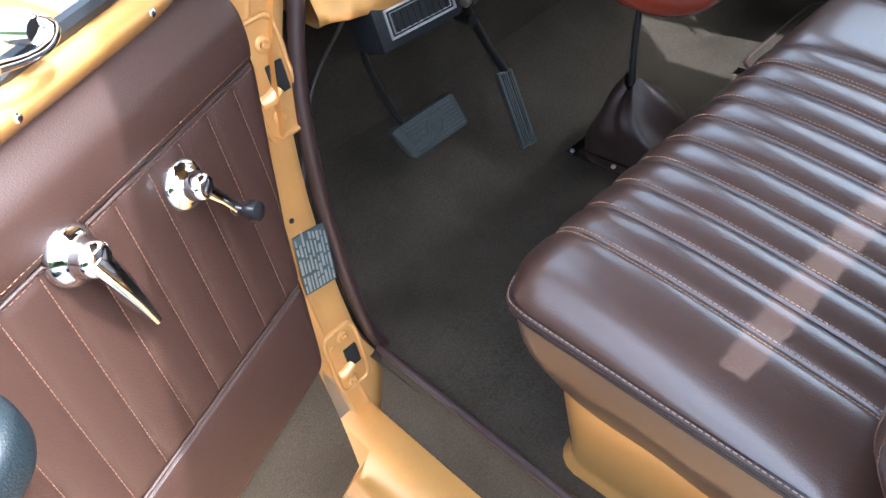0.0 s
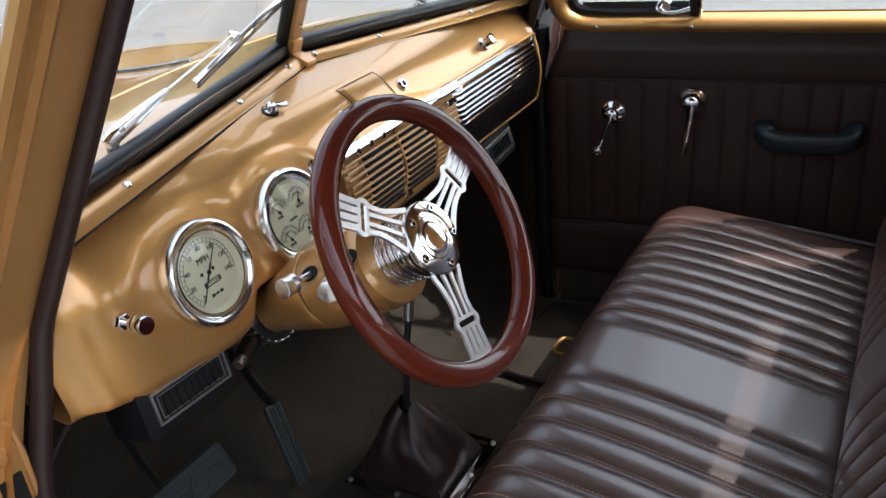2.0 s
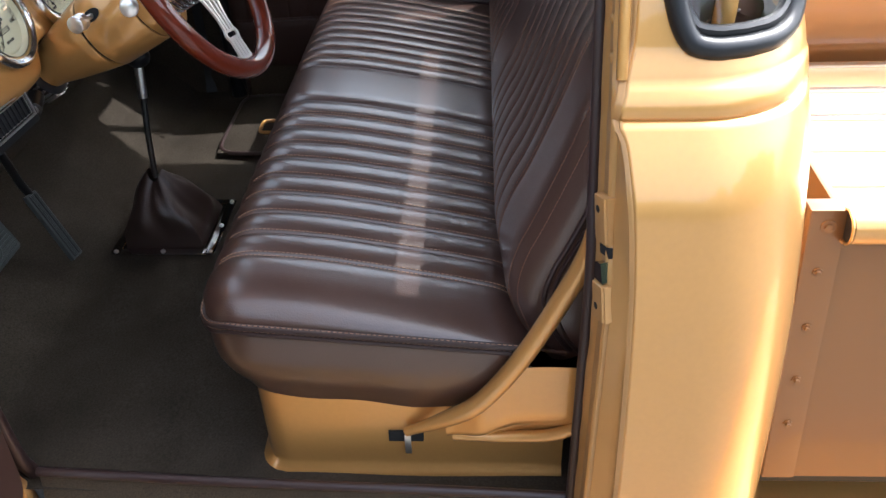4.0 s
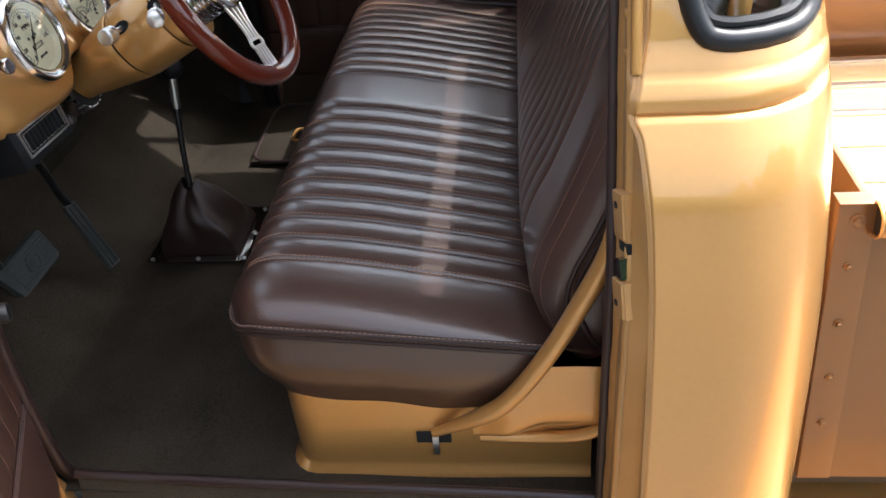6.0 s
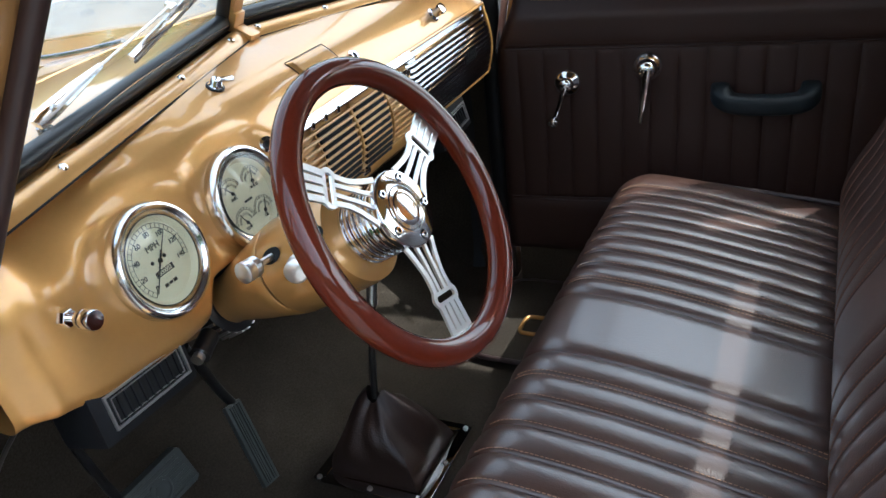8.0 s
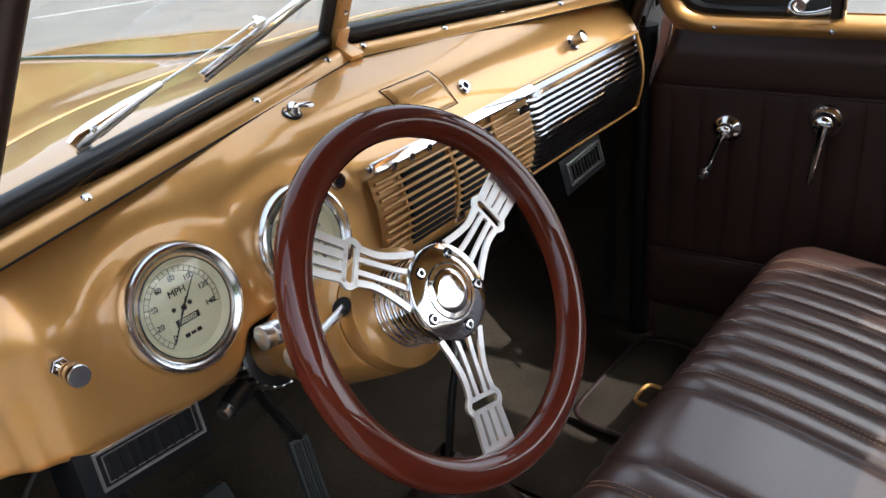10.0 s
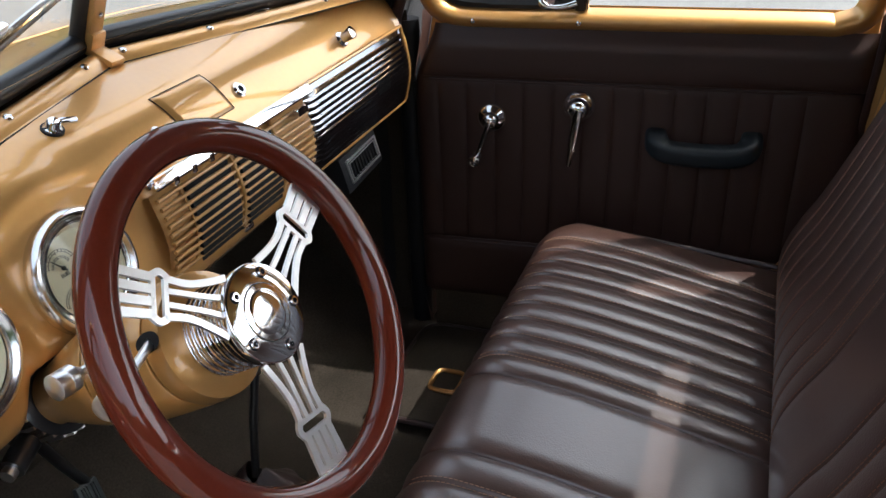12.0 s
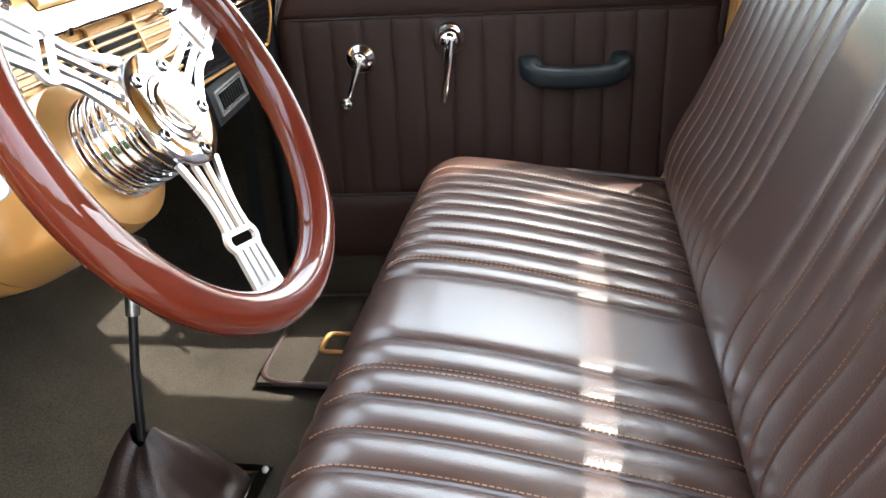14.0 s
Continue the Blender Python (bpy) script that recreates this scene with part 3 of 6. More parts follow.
for half, name in ((-1, "windshield_driver"), (1, "windshield_passenger")):
    xs = [MID + half * (0.012 + 0.615 * i / 20) for i in range(21)]
    bm = bmesh.new()
    tube(bm, [ws_base(x) + Vector((0, -0.004, 0.004)) for x in xs], 0.014, 10)
    tube(bm, [ws_point(xs[-1], h) for h in np.linspace(0, 0.56, 12)], 0.014, 10)
    tube(bm, [ws_point(xs[0], h) for h in np.linspace(0, 0.56, 12)], 0.011, 10)
    tube(bm, [ws_point(x, 0.56) for x in xs], 0.014, 10)
    pane_frame = thing(name, bm, RUBBER, "flat half of a split windshield in black rubber", "windshield", kind="structure")
    bm = bmesh.new()
    loft(bm, lambda u, v: ws_point(xs[0] + (xs[-1] - xs[0]) * u, 0.56 * v), 6, 6)
    pane = part("pane", bm, GLASS, pane_frame, "clear windshield glass")
    pane.visible_shadow = False
    # garnish strip with screws
    bm = bmesh.new()

    def strip(u, v):
        x = MID + half * (0.010 + 0.618 * u)
        b = ws_base(x)
        w = 2 * v - 1
        return b + Vector((0, -0.031 + 0.0145 * w, -0.0170 + 0.0075 * w + 0.007 * (1 - w * w)))

    loft(bm, strip, 30, 24)
    garnish = part("garnish_strip", bm, GOLD, pane_frame, "gold painted metal trim strip")
    bm = bmesh.new()
    tube(bm, [Vector(strip(u, 0.02)) + Vector((0, -0.0015, -0.0005)) for u in np.linspace(0, 1, 30)], 0.0014, 6)
    part("strip_gap", bm, DARK, garnish)
    for u in ((0.062, 0.320, 0.755) if half < 0 else (0.030, 0.275, 0.690)):
        bm = bmesh.new()
        p = Vector(strip(u, 0.42))
        lathe(bm, [(0.0055, -0.001), (0.0055, 0.001), (0.004, 0.0028), (0.001, 0.0034)], axes(p, (0, -0.35, 0.94)), 14)
        part("screw", bm, CHROME, garnish)
bm = bmesh.new()
box(bm, (0, 0, 0.29), (0.024, 0.012, 0.60), axes(ws_base(MID) + Vector((0, -0.016, 0)), (0, -0.41, 0.91)), 0.004)
post = thing("windshield_post", bm, GOLD_DULL, "gold painted centre post of the split windshield", "post", kind="structure")
bm = bmesh.new()
box(bm, (0, 0.0, 0.0), (0.026, 0.046, 0.010), axes(ws_base(MID) + Vector((0, -0.033, -0.012)), (0, -0.41, 0.91)), 0.004)
box(bm, (0, 0.0, 0.014), (0.026, 0.012, 0.030), axes(ws_base(MID) + Vector((0, -0.018, -0.008)), (0, -0.41, 0.91)), 0.004)
part("post_clip", bm, GOLD, post)
bm = bmesh.new()
lathe(bm, [(0.004, 0), (0.004, 0.002), (0.002, 0.003)], axes(ws_base(MID) + Vector((0, -0.041, 0.04)), (0, -0.9, -0.4)), 12)
part("screw", bm, CHROME, post)
# header above the windshield
bm = bmesh.new()
tube(bm, [(0.12 + 1.36 * i / 20, 0.775 - 0.08 * abs(i / 10 - 1) ** 2, 1.345) for i in range(21)], 0.03, 10)
thing("header", bm, GOLD, "gold painted roof header above the windshield", "trim", kind="structure")


# ---- dashboard ----
GAUGES = ((0.361, 0.661), (0.535, 0.660))


def dash_point(x, v):
    b = ws_base(x)
    prof = spline_cache(round(x, 4))
    s = v * (len(prof) - 1)
    k = min(int(s), len(prof) - 2)
    p = prof[k].lerp(prof[k + 1], s - k)
    return p


DASH_X0, DASH_X1 = 0.145, 1.428
_cache = {}


def spline_cache(x):
    if x in _cache:
        return _cache[x]
    b = ws_base(x)
    end = 1 - smooth01((x - DASH_X0) / 0.11)
    low = 0.560 + 0.008 * math.cos((x - MID) * 3) + 0.024 * smooth01((0.36 - x) / 0.20) + 0.044 * smooth01((0.080 - abs(x - 0.474)) / 0.038)
    mid = 0.010 * smooth01((x - 0.62) / 0.1)
    lip = 0.020 * smooth01((x - 0.985) / 0.03)
    pts = [(x, 0.93, low + 0.01), (x, 0.845 + lip, low - 0.006), (x, 0.826 + lip, low + 0.004), (x, 0.830 + lip, low + 0.03), (x, 0.842 - mid * 0.2, 0.655), (x, 0.852, 0.700),
           (x, 0.876, 0.742), (x, 0.905, 0.770), (x, 0.935 + 0.35 * (b.y - 0.96), 0.789), (x, b.y - 0.020, b.z - 0.018)]
    out = []
    for p in spline(pts, 60):
        q = p.copy()
        # swelling round each dial
        for gx, gz in GAUGES:
            r = math.hypot(p.x - gx, (p.z - gz) * 0.95)
            if p.y < 0.93:
                w = smooth01((0.112 - r) / 0.040)
                plane_y = 0.850 + 0.30 * (p.z - gz) + 0.010 * (p.x - gx)
                q.y += (plane_y - q.y) * w
        q.y += (0.040 * end ** 2 - 0.007 * math.exp(-((x - 0.176 - 0.06 * max(0.0, 0.64 - p.z)) / 0.010) ** 2) * smooth01((0.735 - p.z) / 0.08)) * (1 if p.y < 0.95 else 0)
        out.append(q)
    _cache[x] = out
    return out


bm = bmesh.new()
loft(bm, lambda u, v: dash_point(DASH_X0 + (DASH_X1 - DASH_X0) * u, v), 150, 60)
dash = thing("dashboard", bm, GOLD, "curved gold metallic painted steel dashboard with chrome trim", "dashboard")


def dash_normal(x, v):
    a = dash_point(x + 0.004, v) - dash_point(x - 0.004, v)
    b = dash_point(x, min(v + 0.01, 1)) - dash_point(x, max(v - 0.01, 0))
    return a.cross(b).normalized() * (1 if a.cross(b).y < 0 or a.cross(b).z > 0 else -1)


def dash_at_z(x, z):
    for i in range(200):
        v = 0.25 + 0.75 * i / 200
        if dash_point(x, v).z >= z:
            return v
    return 1.0


# ash tray lid let into the top
bm = bmesh.new()
va, vb = dash_at_z(0.80, 0.723), dash_at_z(0.80, 0.769)


def lid(u, v, lift):
    x = 0.757 + 0.106 * u + 0.010 * (1 - v)
    vv = va + (vb - va) * v
    return dash_point(x, vv) + dash_normal(x, vv) * lift


loft(bm, lambda u, v: lid(u, v, 0.0035 * min(1.0, 14 * min(u, 1 - u, v, 1 - v)) + 0.0005), 28, 28)
part("ashtray_lid", bm, GOLD, dash, "gold painted ashtray lid")
bm = bmesh.new()
loop = [lid(u, 0, 0.001) for u in np.linspace(0, 1, 12)] + [lid(1, v, 0.001) for v in np.linspace(0, 1, 12)] + [lid(u, 1, 0.001) for u in np.linspace(1, 0, 12)] + [lid(0, v, 0.001) for v in np.linspace(1, 0, 12)]
loop = [p for i, p in enumerate(loop) if i == 0 or (p - loop[i - 1]).length > 1e-4][:-1]
tube(bm, loop, 0.0006, 6, closed=True)
part("lid_gap", bm, DARK, dash)

# radio grille: gold ribs, dark slots, chrome cap
GX0, GX1 = 0.648, 1.012
bm = bmesh.new()
loft(bm, lambda u, v: (GX0 + (GX1 - GX0) * u, 0.838 - 0.012 * math.sin(math.pi * min(1, v * 1.1)), 0.572 + 0.128 * v), 20, 12)
grille = part("radio_grille", bm, GOLD_DULL, dash, "ribbed gold radio speaker grille")
for k in range(11):
    z = 0.578 + 0.0108 * k
    y = 0.834 - 0.012 * math.sin(math.pi * min(1, (z - 0.572) / 0.128 * 1.1))
    bm = bmesh.new()
    tube(bm, [(GX0 + 0.006 + (GX1 - GX0 - 0.012) * i / 6, y, z) for i in range(7)], 0.0028, 8)
    part("rib", bm, GOLD_DULL, grille)
    if 0 < k:
        for a, b in ((0.705, 0.795), (0.815, 0.905)):
            bm = bmesh.new()
            box(bm, ((a + b) / 2, y + 0.0005, z - 0.0054), (b - a, 0.006, 0.0074), None, 0.001)
            part("slot", bm, DARK, grille)
for x in (0.805, 0.912, 0.698):
    bm = bmesh.new()
    tube(bm, [(x, 0.836 - 0.0145 * math.sin(math.pi * min(1, t * 1.1)), 0.576 + 0.122 * t) for t in np.linspace(0, 1, 10)], 0.006 if x > 0.7 else 0.003, 8, flat=0.6)
    part("grille_bar", bm, GOLD_DULL, grille)
bm = bmesh.new()
box(bm, ((GX0 + GX1) / 2, 0.0, 0.0), (GX1 - GX0 + 0.006, 0.034, 0.016), pose(0, 0.838, 0.703, -32, 0, 0), 0.005, 3)
part("chrome_cap", bm, CHROME, dash, "chrome cap strip")
for x in (0.680, 0.716, 0.752):
    bm = bmesh.new()
    box(bm, (x, 0.824, 0.704), (0.010, 0.008, 0.011), None, 0.003)
    part("preset_button", bm, CHROME, dash)
bm = bmesh.new()
box(bm, ((GX0 + GX1) / 2, 0.832, 0.569), (GX1 - GX0, 0.010, 0.004), None, 0.0015)
part("chrome_foot", bm, CHROME, dash)
bm = bmesh.new()
box(bm, (0.80, 0.822, 0.585), (0.020, 0.012, 0.008), None, 0.003)
part("grille_latch", bm, CHROME, dash)
bm = bmesh.new()
box(bm, (0.975, 0.822, 0.688), (0.030, 0.012, 0.009), None, 0.004)
part("glovebox_catch", bm, CHROME, dash)

# glove box door in ribbed chrome, its dark reflection put into the colour
bm = bmesh.new()


def glove(u, v):
    x, z = 1.018 + 0.392 * u, 0.560 + 0.146 * v
    edge = min(1.0, 18 * min(u * 2.5, (1 - u) * 2.5, v, 1 - v))
    rib = 0.0022 * abs(math.sin(math.pi * 13 * min(v / 0.88, 1.0))) if v < 0.88 else 0.0026
    return (x, 0.846 - 0.014 * math.sin(math.pi * min(1, v * 1.05)) - edge * (0.004 + rib), z)


loft(bm, glove, 20, 120)
door = part("glovebox_door", bm, CHROME_DARK, dash, "ribbed chrome glove box door, darkened for the cab it reflects")
bm = bmesh.new()
tube(bm, [glove(u, 0) for u in np.linspace(0, 1, 8)] + [glove(1, v) for v in np.linspace(0.05, 1, 8)] + [glove(u, 1) for u in np.linspace(0.95, 0, 8)], 0.0035, 8)
part("glovebox_rim", bm, GOLD, door)
for k in range(10):
    bm = bmesh.new()
    u = 0.60 + 0.014 * k
    tube(bm, [Vector(glove(u, v)) + Vector((0, -0.001, 0)) for v in np.linspace(0.42, 0.60, 6)], 0.0011, 5)
    part("speaker_slit", bm, DARK, door)


def turned(name, profile, at, n, label="", material=None, parent=None, sides=32):
    bm = bmesh.new()
    lathe(bm, profile, axes(at, n), sides)
    return part(name, bm, material or CHROME, parent or dash, label)


# wiper knob with a wing
v = dash_at_z(0.617, 0.779)
p, n = dash_point(0.617, v), dash_normal(0.617, v)
knob = turned("wiper_knob", [(0.0100, 0), (0.0105, 0.003), (0.0085, 0.006), (0.0078, 0.011), (0.006, 0.0135), (0.002, 0.0145)], p, n, "chrome wing knob")
bm = bmesh.new()
box(bm, (0.013, 0, 0.010), (0.027, 0.0065, 0.007), axes(p, n, (1, -0.4, -0.1)), 0.002)
part("knob_wing", bm, CHROME, knob)
bm = bmesh.new()
lathe(bm, [(0.0128, -0.001), (0.0128, 0.002)], axes(p, n), 24)
part("knob_washer", bm, BLACK, knob)
# small bezels with dark centres
for x, z in ((0.724, 0.738), (0.903, 0.738), (0.616, 0.700)):
    v = dash_at_z(x, z)
    p, n = dash_point(x, v), dash_normal(x, v)
    b = turned("switch_bezel", [(0.011, -0.001), (0.011, 0.003), (0.008, 0.006), (0.0055, 0.006), (0.005, 0.003)], p, n)
    turned("switch_centre", [(0.005, 0.002), (0.005, 0.0035)], p, n, material=BLACK, parent=b, sides=16)
v = dash_at_z(1.208, 0.730)
p, n = dash_point(1.208, v), dash_normal(1.208, v)
b = turned("lock_bezel", [(0.014, -0.001), (0.014, 0.003), (0.011, 0.006)], p, n, "chrome lock bezel")
turned("lock_barrel", [(0.009, 0.005), (0.009, 0.020), (0.011, 0.021), (0.011, 0.027), (0.007, 0.029)], p, n, parent=b)
# headlamp switch
p = Vector((0.226, 0.845, 0.668))
n = Vector((-0.05, -0.98, 0.12))
b = turned("headlamp_switch", [(0.0105, -0.012), (0.0105, 0.006), (0.009, 0.008)], p, n, "chrome headlamp pull switch", sides=6)
turned("switch_rod", [(0.004, 0.0), (0.004, 0.025)], p, n, parent=b, sides=16)
turned("switch_knob", [(0.006, 0.020), (0.0098, 0.023), (0.0108, 0.028), (0.0100, 0.030), (0.0110, 0.032), (0.0110, 0.043), (0.0100, 0.0445)], p, n, parent=b)


# ---- gauges ----
def gauge(at, label, speedo):
    n = Vector((0.01, -0.958, 0.285)).normalized()
    m = axes(Vector(at) - n * 0.001, n) @ Matrix.Scale(0.914, 4)
    root = empty("speedometer" if speedo else "gauge_cluster", label, "gauge", at)
    bm = bmesh.new()
    lathe(bm, [(0.072, -0.012), (0.0755, -0.004), (0.0755, 0.002), (0.0745, 0.008), (0.0715, 0.0125), (0.0685, 0.0132), (0.066, 0.0120), (0.0642, 0.0090), (0.0615, 0.0074), (0.0580, 0.0068), (0.0570, 0.003)], m, 64, cap=False)
    part("bezel", bm, BEZEL, root, "polished chrome bezel")
    bm = bmesh.new()
    lathe(bm, [(0.0576, 0.0062), (0.0576, 0.0076), (0.0564, 0.0076), (0.0563, 0.0062)], m, 64, cap=False)
    part("inner_rim", bm, BLACK_METAL, root)
    bm = bmesh.new()
    lathe(bm, [(0.0566, 0.0070), (0.0560, 0.0064), (0.0508, 0.0000), (0.0503, -0.0008)], m, 64, cap=False)
    part("dial_step", bm, DIAL, root, "cream sloping ring round the dial")
    bm = bmesh.new()
    lathe(bm, [(0.0570, -0.0060), (0.0570, -0.0006)], m, 64)
    dial = part("dial", bm, DIAL, root, "cream dial with black print")
    bm = bmesh.new()
    lathe(bm, [(0.0640, 0.0090), (0.045, 0.0118), (0.02, 0.0134), (0.001, 0.0136)], m, 48, cap=False)
    g = part("cover_glass", bm, GLASS, root)
    g.visible_shadow = False
    face = m @ Matrix.Translation((0, 0, -0.0003))

    def arc_marks(c, r, a0, a1, count, length, wide, every):
        bm = bmesh.new()
        for i in range(count + 1):
            a = radians(a0 + (a1 - a0) * i / count)
            ln = length * (1.6 if i % every == 0 else 1)
            box(bm, (0, r - ln / 2, 0), (wide * (1.5 if i % every == 0 else 1), ln, 0.0004), face @ Matrix.Translation((*c, 0)) @ Matrix.Rotation(-a, 4, "Z"))
        part("tick_marks", bm, INK, dial)
        bm = bmesh.new()
        for rr in (r, r - length):
            pts = [face @ Vector((c[0] + rr * math.sin(radians(a)), c[1] + rr * math.cos(radians(a)), 0.0002)) for a in np.linspace(a0, a1, 50)]
            tube(bm, pts, 0.0003, 4)
        part("scale_arc", bm, INK, dial)

    def needle(c, a, ln, w):
        bm = bmesh.new()
        k = face @ Matrix.Translation((*c, 0.0016)) @ Matrix.Rotation(-radians(a), 4, "Z")
        prism(bm, [(-w, -ln * 0.3), (w, -ln * 0.3), (w * 0.35, ln), (-w * 0.35, ln)], 0.0004, k)
        lathe(bm, [(w * 2.6, -0.001), (w * 2.6, 0.0012)], k, 18)
        part("needle", bm, INK, root, "thin black needle")

    if speedo:
        arc_marks((0, 0), 0.0475, -140, 105, 28, 0.006, 0.0005, 4)
        for i, text in enumerate(("0", "20", "40", "60", "80", "100", "120", "140")):
            a = radians(-140 + 245 * i / 7)
            letters(text, 0.0092, face @ Matrix.Translation((0.0355 * math.sin(a), 0.0355 * math.cos(a), 0.0002)), INK, "numeral", dial)
        letters("MPH", 0.0115, face @ Matrix.Translation((0, 0.019, 0.0002)), INK, "numeral", dial)
        bm = bmesh.new()
        box(bm, (0, -0.014, 0.0004), (0.031, 0.0075, 0.0008), face)
        odo = part("odometer", bm, INK, dial, "small black odometer window")
        letters("000002", 0.0078, face @ Matrix.Translation((0, -0.014, 0.001)), DIAL, "numeral", odo)
        for k in range(3):
            bm = bmesh.new()
            box(bm, (-0.008 + 0.008 * k, -0.031, 0.0002), (0.0062, 0.0045 - 0.001 * (k == 1), 0.0004), face)
            part("maker_mark", bm, INK, dial)
        for x in (-0.012, 0.010):
            bm = bmesh.new()
            lathe(bm, [(0.0026, 0), (0.0026, 0.0008)], face @ Matrix.Translation((x, 0.002, 0)), 14)
            part("warning_lamp", bm, INK, dial)
        needle((0, 0), -141, 0.043, 0.0012)
        needle((0, 0), 42, 0.036, 0.0010)
    else:
        for c, a0, a1, na, word in (((-0.024, 0.016), -70, 70, -40, "FUEL"), ((0.024, 0.016), -70, 70, 20, "VOLTS"), ((-0.022, -0.030), -80, 80, -30, "TEMP"), ((0.022, -0.030), -80, 80, 30, "OIL")):
            arc_marks(c, 0.022, a0, a1, 10, 0.003, 0.0005, 5)
            arc_marks(c, 0.014, a0, a1, 6, 0.002, 0.0004, 3)
            needle(c, na, 0.018, 0.0010)
            letters(word, 0.0062, face @ Matrix.Translation((c[0], c[1] - 0.008, 0.0002)), INK, "numeral", dial)
        for k in range(3):
            bm = bmesh.new()
            box(bm, (-0.006 + 0.006 * k, -0.004, 0.0002), (0.005, 0.0035, 0.0004), face)
            part("maker_mark", bm, INK, dial)
    return root


gauge((0.361, 0.840, 0.661), "round cream speedometer with chrome bezel set in the gold dash", True)
gauge((0.535, 0.842, 0.660), "round cream four-dial gauge cluster with chrome bezel in the dash", False)

# ---- steering column and wheel ----
HUB = Vector((0.472, 0.583, 0.694))
AXIS = Vector((-0.005, -0.871, 0.490)).normalized()
COL = axes(HUB, AXIS)
column = empty("steering_column", "gold painted tilt steering column with two stalk levers", "steering column", HUB)


def turn_part(name, profile, material, parent, label="", n=56):
    bm = bmesh.new()
    lathe(bm, profile, COL, n)
    return part(name, bm, material, parent, label)


turn_part("upper_bell", [(0.050, -0.0870), (0.0608, -0.0865), (0.0622, -0.0850), (0.0620, -0.0760), (0.060, -0.066), (0.047, -0.060), (0.030, -0.059)], GOLD, column, "gold painted column bell")
turn_part("bell_gap", [(0.0585, -0.0905), (0.0585, -0.0855)], DARK, column)
turn_part("middle_bell", [(0.050, -0.1805), (0.0600, -0.1800), (0.0618, -0.1780), (0.0623, -0.170), (0.0623, -0.0905), (0.0612, -0.0890), (0.050, -0.0885)], GOLD, column, "gold painted column bell with lever slots")
turn_part("bell_gap", [(0.0565, -0.190), (0.0565, -0.176)], DARK, column)
turn_part("lower_bell", [(0.026, -0.312), (0.034, -0.310), (0.036, -0.292), (0.042, -0.272), (0.049, -0.243), (0.0565, -0.208), (0.0603, -0.1870), (0.059, -0.1845)], GOLD, column)
turn_part("column_tube", [(0.026, -0.76), (0.026, -0.285)], GOLD_DULL, column)
turn_part("column_clamp", [(0.038, -0.355), (0.044, -0.350), (0.044, -0.318), (0.038, -0.314)], BLACK_METAL, column)
bm = bmesh.new()
for k in range(24):
    a = 2 * math.pi * k / 24
    box(bm, (0.044 * math.cos(a), 0.044 * math.sin(a), -0.334), (0.004, 0.004, 0.030), COL)
part("shift_indicator_ring", bm, ALU, column)
bm = bmesh.new()
tube(bm, [COL @ Vector((-0.05, -0.02, -0.33)), COL @ Vector((-0.085, -0.03, -0.325))], 0.013, 14)
part("column_lever_boss", bm, BLACK_METAL, column)
bm = bmesh.new()
tube(bm, [COL @ Vector((-0.085, -0.03, -0.325)), COL @ Vector((-0.094, -0.032, -0.324))], 0.008, 12)
part("lever_cap", bm, ALU, column)
for tip, out in (((0.373, 0.735, 0.651), (0.421, 0.730, 0.647)), ((0.328, 0.630, 0.691), (0.420, 0.665, 0.681))):
    tip, out = Vector(tip), Vector(out)
    d = (tip - out).normalized()
    base = out - d * 0.02
    bm = bmesh.new()
    tube(bm, [base - d * 0.012, tip - d * 0.018], 0.0042, 12)
    stalk = part("stalk", bm, ALU, column, "polished metal stalk")
    bm = bmesh.new()
    lathe(bm, [(0.006, -0.026), (0.0085, -0.022), (0.0125, -0.018), (0.0125, -0.011), (0.0118, -0.010), (0.0125, -0.009), (0.0125, 0.002), (0.0105, 0.0035)], axes(tip, d), 28)
    part("stalk_knob", bm, ALU, stalk, "turned aluminium knob")
    bm = bmesh.new()
    radial = (out - HUB - AXIS * (out - HUB).dot(AXIS)).normalized()
    out = HUB + AXIS * (out - HUB).dot(AXIS) + radial * 0.0622
    loft(bm, lambda u, v: axes(out, radial, AXIS) @ Vector((0.016 * v * math.cos(2 * math.pi * u), 0.0095 * v * math.sin(2 * math.pi * u), 0.0012 - 0.6 * (0.0095 * v * math.sin(2 * math.pi * u)) ** 2 / 0.124)), 24, 3, close_u=True)
    part("stalk_slot", bm, DARK, stalk)

wheel = empty("steering_wheel", "three-spoke steering wheel with glossy red-brown wood rim and polished spokes", "steering wheel", HUB)
RIM_R, RIM_T = 0.1645, 0.0157
bm = bmesh.new()
tube(bm, [COL @ Vector((RIM_R * math.cos(2 * math.pi * k / 96), RIM_R * math.sin(2 * math.pi * k / 96), 0.006)) for k in range(96)], RIM_T, 24, closed=True)
part("rim", bm, WOOD, wheel, "lacquered mahogany rim")
turn_part("hub_plate", [(0.028, -0.010), (0.0438, -0.008), (0.0456, -0.005), (0.0460, 0.0035), (0.0450, 0.0052), (0.0435, 0.0058), (0.0272, 0.0062), (0.0268, 0.0054)], CHROME, wheel, "mirror polished hub plate")
turn_part("horn_ring", [(0.0269, 0.0056), (0.0262, 0.0056)], BLACK_METAL, wheel)
turn_part("horn_button", [(0.0264, 0.0040), (0.0262, 0.0062), (0.0256, 0.0068), (0.0212, 0.0070), (0.0204, 0.0080), (0.0190, 0.0084), (0.0150, 0.00855), (0.0100, 0.0087), (0.0050, 0.00878), (0.0008, 0.0088)], CHROME, wheel, "polished domed horn button")
